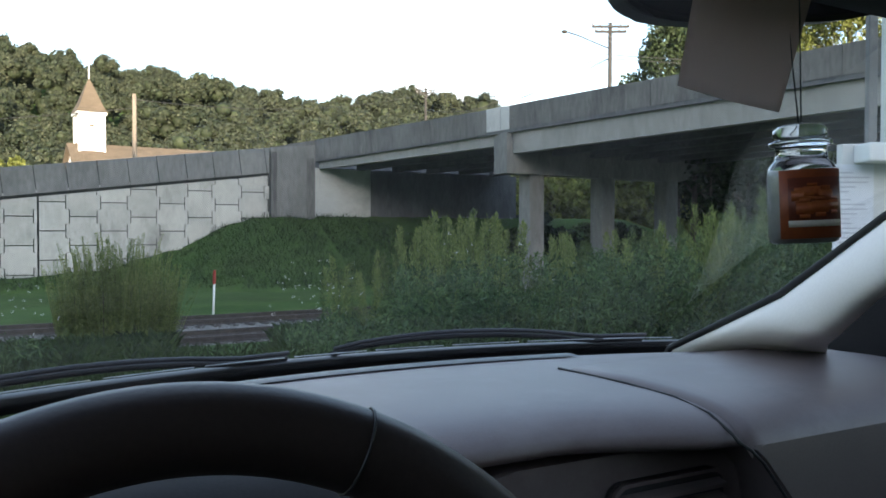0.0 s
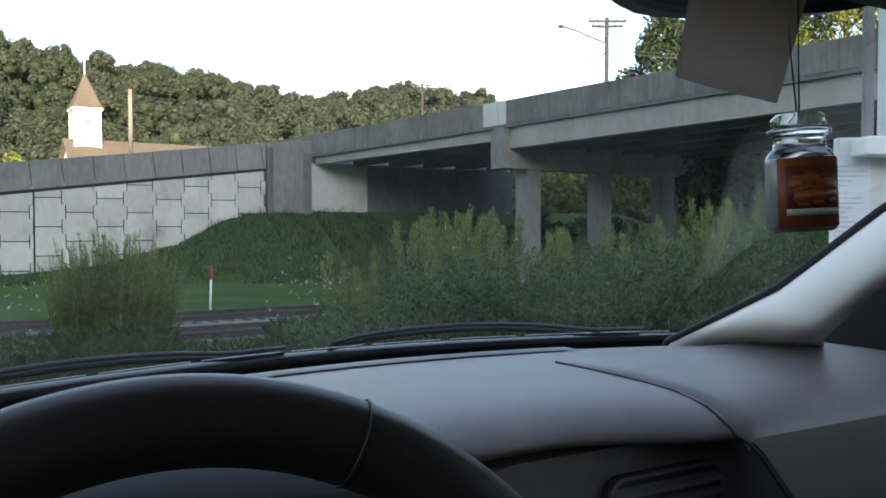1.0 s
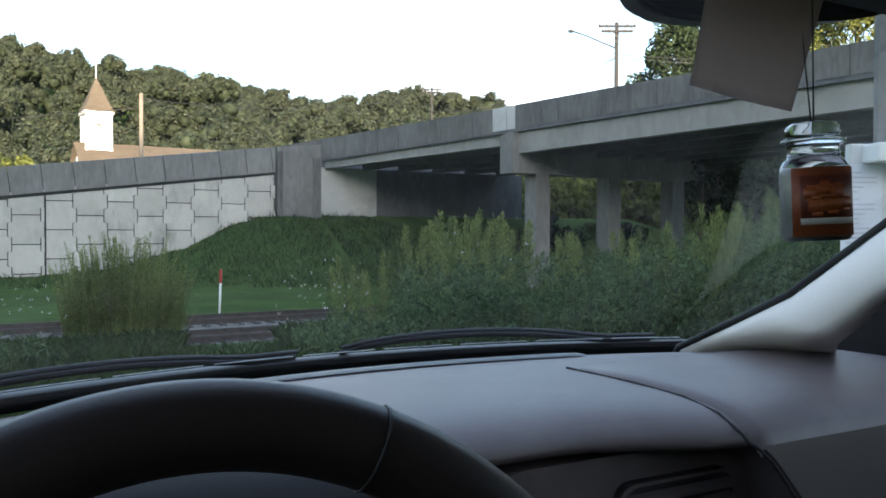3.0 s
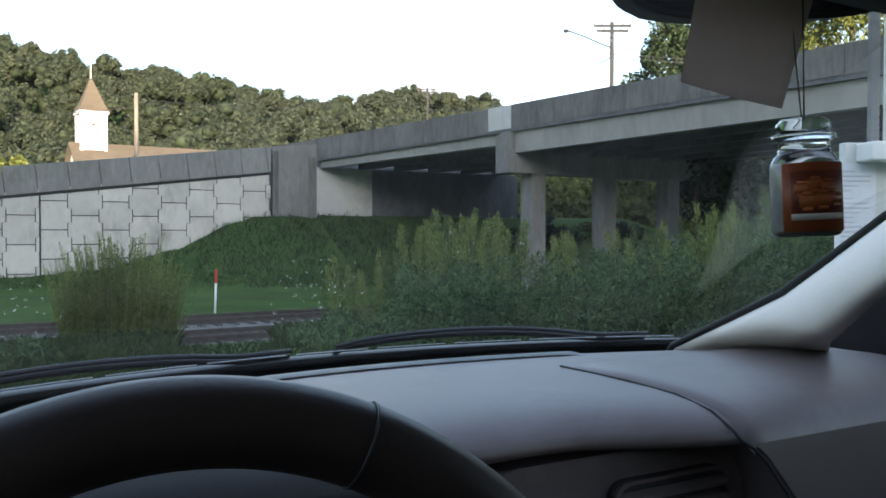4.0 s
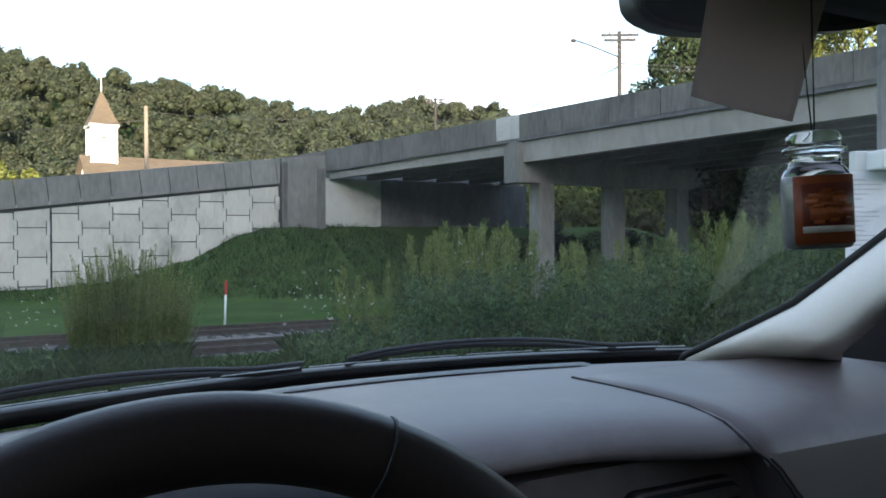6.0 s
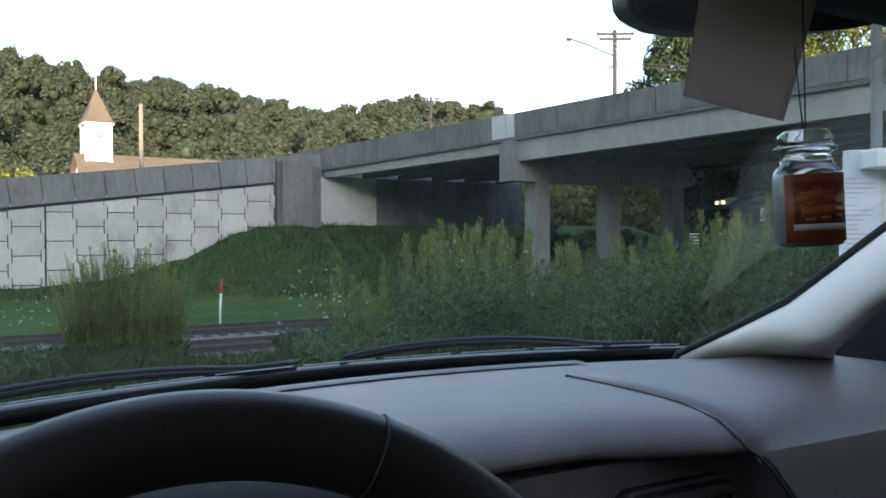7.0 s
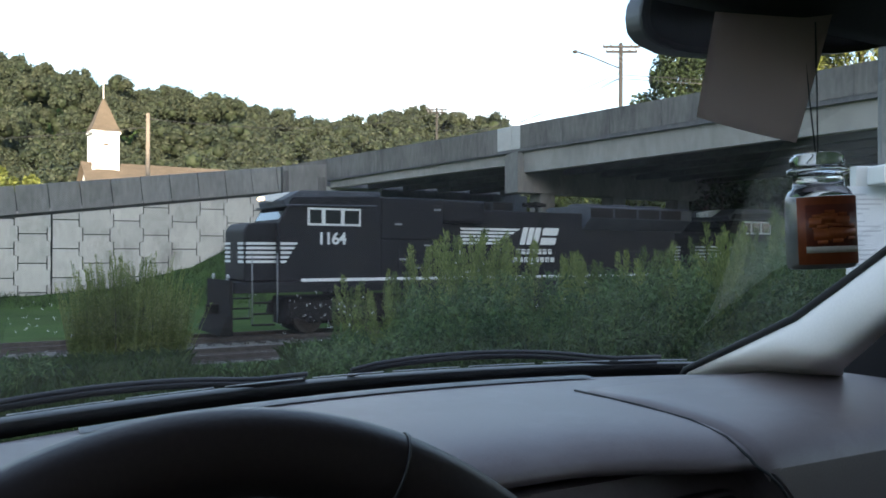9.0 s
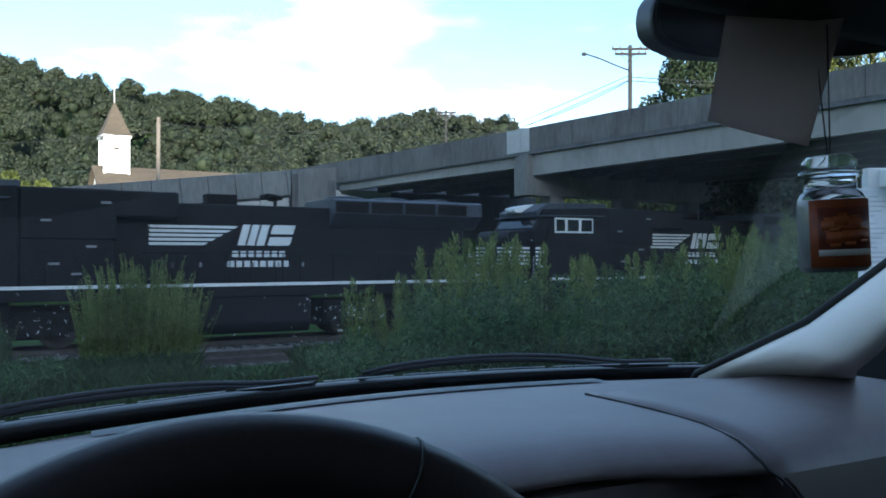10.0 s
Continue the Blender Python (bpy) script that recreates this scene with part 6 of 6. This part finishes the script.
        rows.append([tuple(a + Vector((0.012, 0.012, -0.004))), tuple(a), tuple(a.lerp(mid, 0.5) + Vector((-0.014, -0.004, 0.004))), tuple(mid), tuple(mid.lerp(b, 0.5) + Vector((-0.012, -0.003, 0.0))), tuple(b), tuple(b + Vector((0.010, 0.035, 0.0)))])
    loft("pillar", rows, M["pillar"], car, "pale grey fabric windshield pillar trim")
    bm = bmesh.new()
    bm_tube(bm, [along(edge, t) + Vector((0.0, 0.006, H + 0.004)) for t in np.linspace(0, 1, 33)], 0.006, 8)
    part("pillar_gasket", bm, M["rubber"], car, "black rubber gasket", smooth=True)
    # doors up to the sill, roof, header and an added unseen back wall close the cabin
    for x, s in ((1.345, 1), (-0.42, -1)):
        bm = bmesh.new()
        if s > 0:
            top = [(1.05, -0.22), (0.965, -0.185), (0.843, -0.095), (0.72, -0.02), (0.62, -0.10), (0.50, -0.22), (-1.9, -0.24)]
        else:
            top = [(1.05, -0.22), (0.93, -0.20), (0.78, -0.3), (-1.9, -0.3)]
        bm_prism(bm, [(1.05, -0.9 + H)] + [(p[0], p[1] + H) for p in top] + [(-1.9, -0.9 + H)], "x", x, x + 0.05 * s)
        part("door_panel", bm, M["cowl_vinyl"] if s > 0 else M["roof_fabric"], car, "door panel", bevel=0.008)
    rows, roof = [], []
    for x in np.linspace(-0.42, 1.345, 14):
        e = 0.06 * abs((x - 0.46) / 0.88) ** 3
        # raised out of view on the driver's side to let light reach the pillar
        e -= 0.28 * smoothstep(0.30, 0.05, x)
        rows.append([(x, 0.47, 0.240 - e), (x, 0.43, 0.197 - e), (x, 0.405, 0.194 - e), (x, 0.36, 0.205 - e), (x, 0.22, 0.235 - e)])
        roof.append([(x, 0.222, 0.238 - e), (x, 0.10, 0.42 - e * 0.5), (x, -0.05, 0.56), (x, -1.9, 0.58)])
    loft("header_trim", rows, M["headliner"], car, "trim over the windshield, blackened as its backlit silhouette", 0.01)
    loft("headliner", roof, M["roof_fabric"], car, "grey fabric headliner", 0.01)
    # unseen panels added to cut the light from behind
    for x in (1.345, -0.47):
        bm = bmesh.new()
        bm_box(bm, x, x + 0.05, -1.9, -0.60, H - 0.35, H + 0.57)
        part("rear_side_trim", bm, M["roof_fabric"], car)
    bm = bmesh.new()
    bm_box(bm, -0.46, 1.39, -1.96, -1.9, H - 0.9, H + 0.58)
    part("back_panel", bm, M["roof_fabric"], car)
    bm = bmesh.new()
    bm_box(bm, -0.46, 1.39, -1.9, 1.0, H - 0.95, H - 0.9)
    part("floor_pan", bm, M["black_plastic"], car)
    # mirror
    bm = bmesh.new()
    out = []
    for i in range(28):
        a = 2 * math.pi * i / 28
        c, s = math.cos(a), math.sin(a)
        out.append((0.130 * math.copysign(abs(c) ** 0.55, c), 0.034 * math.copysign(abs(s) ** 0.7, s)))
    bm_prism(bm, out, "y", -0.012, 0.022)
    mir = part("rear_view_mirror", bm, M["black_plastic"], car, "black rear-view mirror housing", bevel=0.006)
    mir.matrix_basis = pose(0.565, 0.475, 0.211 + H, 8, -4, -16)
    bm = bmesh.new()
    bm_prism(bm, [(p[0] * 0.94, p[1] * 0.86) for p in out], "y", -0.0145, -0.0125)
    part("mirror_glass", bm, M["window_dark"], mir)
    bm = bmesh.new()
    bm_tube(bm, [(0, 0.02, 0.01), (0, 0.06, 0.04), (0, 0.09, 0.06)], 0.012, 10)
    part("stem", bm, M["black_plastic"], mir)


build_glass_and_pillars()

def build_car_body():
    """Outer skin, bonnet and wheels, so that the car stands on the ground."""
    for x, s in ((-0.475, -1), (1.40, 1)):
        bm = bmesh.new()
        arch = []
        for yc in (1.72, -1.45):
            arch.append([(yc + 0.39 * math.cos(a), 0.34 + 0.39 * math.sin(a)) for a in np.linspace(0, math.pi, 11)])
        out = [(2.42, 0.34), *arch[0], *arch[1], (-2.25, 0.34), (-2.25, 1.12), (1.15, 1.10), (1.55, 1.02), (2.1, 0.90), (2.40, 0.78)]
        bm_prism(bm, out, "x", x, x + 0.05 * s)
        part("body_side", bm, M["car_paint"], car, "grey painted body side")
    rows = []
    for x in np.linspace(-0.50, 1.43, 12):
        c = 0.05 * ((x - 0.465) / 0.96) ** 2
        rows.append([(x, 1.46, -0.315 - c), (x, 1.75, -0.365 - c), (x, 2.05, -0.43 - c), (x, 2.30, -0.52 - c), (x, 2.42, -0.62 - c), (x, 2.46, -0.80), (x, 2.44, -1.00)])
    loft("bonnet", rows, M["car_paint"], car, "grey painted bonnet", 0.01)
    bm = bmesh.new()
    bm_box(bm, -0.50, 1.43, -2.30, -1.97, 0.36, 1.20)
    part("tailgate", bm, M["car_paint"], car, bevel=0.03)
    bm = bmesh.new()
    bm_box(bm, -0.42, 1.35, -2.2, 2.4, 0.28, 0.40)
    part("underbody", bm, M["black_plastic"], car)
    for y in (1.72, -1.45):
        for x, s in ((-0.42, -1), (1.345, 1)):
            bm = bmesh.new()
            bm_lathe(bm, [(0.22, -0.10), (0.31, -0.10), (0.335, -0.06), (0.335, 0.06), (0.31, 0.10), (0.22, 0.10)], 32)
            wh = part("wheel", bm, M["tyre"], car, smooth=False)
            wh.matrix_basis = pose(x, y, 0.335, 0, 90, 0)
            bm = bmesh.new()
            bm_lathe(bm, [(0.20, -0.03), (0.215, 0.07), (0.17, 0.085), (0.05, 0.09)], 24)
            rm = part("rim", bm, M["steel"], wh)
            rm.matrix_basis = pose(0, 0, 0, 0 if s > 0 else 180, 0, 0)


build_car_body()

# ---- what hangs from the mirror ----
bm = bmesh.new()
cols, rws = 14, 12
grid = []
for i in range(rws):
    k = i / (rws - 1)
    row = []
    for j in range(cols):
        c = j / (cols - 1)
        top, low = Vector((0.187 + 0.090 * c, 0.205 - 0.004 * c)), Vector((0.1705 + 0.0760 * c, 0.1085 - 0.0188 * c))
        p = top.lerp(low, k)
        row.append(bm.verts.new((p.x, 0.600 + 0.004 * math.sin(math.pi * c) * k + 0.004 * (c - 0.5), p.y + EYE[2])))
    grid.append(row)
for i in range(rws - 1):
    for j in range(cols - 1):
        bm.faces.new((grid[i][j], grid[i][j + 1], grid[i + 1][j + 1], grid[i + 1][j]))
bmesh.ops.solidify(bm, geom=list(bm.faces), thickness=0.0008)
thing("hanging_card", bm, M["card"], "plain brown card hanging from the rear-view mirror", "card", smooth=True)


JAR_POSE = pose(0.2650, 0.600, EYE[2] - 0.0040, 0, -2.5, -14)


def build_jar():
    jar = holder("jar_air_freshener", JAR_POSE, "small glass jar air freshener with orange label, hanging on a string", "air freshener")
    prof = [(0.0210, 0.0), (0.0235, 0.0015), (0.0244, 0.005), (0.0244, 0.048), (0.0236, 0.054), (0.0212, 0.0585), (0.0182, 0.0605), (0.0178, 0.0700), (0.0182, 0.0705)]
    bm = bmesh.new()
    bm_lathe(bm, prof, 40, 0.82)
    part("glass_body", bm, M["jar_glass"], jar, "clear glass jar body", smooth=True)
    bm = bmesh.new()
    bm_lathe(bm, [(0.0180, 0.0030), (0.0205, 0.0050), (0.0205, 0.0480), (0.0180, 0.0520)], 32, 0.80)
    part("insert", bm, M["wax"], jar, "dark grey insert", smooth=True)
    bm = bmesh.new()
    bm_lathe(bm, [(0.0200, 0.0700), (0.0222, 0.0712), (0.0222, 0.0742), (0.0195, 0.0755)], 40, 0.85)
    part("lid_rim", bm, M["jar_glass"], jar, "glass lid rim", smooth=True)
    bm = bmesh.new()
    bm_lathe(bm, [(0.0170, 0.0755), (0.0196, 0.0785), (0.0190, 0.0830), (0.0150, 0.0862), (0.0080, 0.0872), (0.0030, 0.0868)], 14, 0.85)
    part("lid_knob", bm, M["jar_glass"], jar, "faceted glass lid")

    def band(z0, z1, a0, a1, r, material, name, label=""):
        bm = bmesh.new()
        ring = []
        for k in range(17):
            a = radians(a0 + (a1 - a0) * k / 16)
            for rr in (r, r + 0.0004):
                for z in (z0, z1):
                    ring.append(bm.verts.new((rr * math.sin(a), -rr * 0.82 * math.cos(a), z)))
        for k in range(16):
            a, b = ring[4 * k:4 * k + 4], ring[4 * k + 4:4 * k + 8]
            for i, j in ((0, 1), (1, 3), (3, 2), (2, 0)):
                bm.faces.new((a[i], a[j], b[j], b[i]))
        part(name, bm, material, jar, label, smooth=True)
    band(0.0035, 0.0530, -46, 84, 0.0246, M["label"], "label", "orange printed label")
    band(0.0120, 0.0470, -30, 68, 0.0250, M["label_dark"], "label_picture", "dark orange picture panel")
    for k, (a, z, w, h) in enumerate(((2, 0.034, 12, 0.006), (22, 0.037, 13, 0.006), (44, 0.034, 13, 0.007), (10, 0.025, 13, 0.007), (34, 0.026, 14, 0.007), (60, 0.027, 12, 0.006))):
        for row, (f0, f1, fw) in enumerate(((-1, -0.6, 0.6), (-0.6, 0.6, 1.0), (0.6, 1, 0.6))):
            band(z + h * f0, z + h * f1, a - 15 - w * fw, a - 15 + w * fw, 0.0252 + 0.00006 * k, M["label_fruit"], "label_fruit")
    band(0.0118, 0.0165, -30, 60, 0.0258, M["label_band"], "label_caption", "pale caption band")
    for a, x in ((-0.006, -1), (0.003, 1)):
        bm = bmesh.new()
        bm_tube(bm, [(0.0 + 0.0008 * x, 0, 0.0865), (a * 0.6, 0, 0.13), (a, 0, 0.185)], 0.0006, 6)
        part("string", bm, M["wire"], jar, "thin dark string")
    return jar


hanging_jar = build_jar()


# ---- notice board and wall corner beyond the passenger's corner of the car ----
nb = holder("notice_board", pose(0, 0, 0), "white notice board on a steel post with a posted sheet", "notice board")
bm = bmesh.new()
bm_box(bm, 1.30, 1.62, 2.66, 2.70, 2.30, 3.14)
part("board", bm, M["stucco"], nb, bevel=0.004)
bm = bmesh.new()
bm_box(bm, 1.338, 1.64, 2.56, 2.70, 3.075, 3.135)
part("ledge", bm, M["white_paint"], nb, "white top ledge", bevel=0.006)
bm = bmesh.new()
bm_box(bm, 1.405, 1.435, 2.70, 2.726, 1.40, 4.2)
part("post", bm, M["post_grey"], nb, "grey steel post", bevel=0.003)
sheet = bmesh.new()
v = bm_box(sheet, 1.268, 1.400, 2.652, 2.655, 2.60, 3.072)
ps = part("sheet", sheet, M["paper"], nb, "white printed sheet")
for k in range(17):
    bm = bmesh.new()
    z = 3.045 - 0.0155 * k - (0.01 if k > 4 else 0)
    w = (0.05, 0.10, 0.095, 0.06, 0.04)[k % 5] * (0.9 + 0.1 * math.sin(k))
    bm_box(bm, 1.285, 1.285 + w, 2.6495, 2.6515, z - 0.0022, z + 0.0022)
    part("text_bar", bm, M["ink"], ps)
bm = bmesh.new()
bm_box(bm, 1.515, 2.6, 2.75, 2.83, 1.2, 4.6)
thing("wall_corner", bm, M["stucco"], "white stucco wall corner beside the parking place", "wall", kind="structure")


# ---- movement ----
TRAIN_SPEED = 11.6
NOSE_AT_9 = -1.12      # metres along the far track


def motions():
    times = [0.0, 0.1, 1, 2, 3, 4, 5, 6, 7, 8, 9, 9.9, 10.0]
    for unit, back in ((loco, 0.0), (loco_two, 21.55), (loco_three, 43.25)):
        rows = []
        for t in times:
            s = NOSE_AT_9 - TRAIN_SPEED * (t - 9.0) + back
            rows.append((t, pose(*track_point(s), 0, 0, 0, TRACK_ANGLE + 180)))
        walk(unit, rows)
    # the jar bobs a little on its string
    bob = [(0.0, -2.2), (0.5, -1.2), (1.0, 0.0), (2.0, 0.2), (3.5, -1.4), (4.0, 0.0), (4.5, 0.0), (5.5, -0.4), (7.0, 0.4), (8.0, 0.2), (9.0, -0.6), (10.0, -0.2)]
    walk(hanging_jar, [(t, Matrix.Translation((0, 0, mm / 1000)) @ JAR_POSE) for t, mm in bob])


motions()
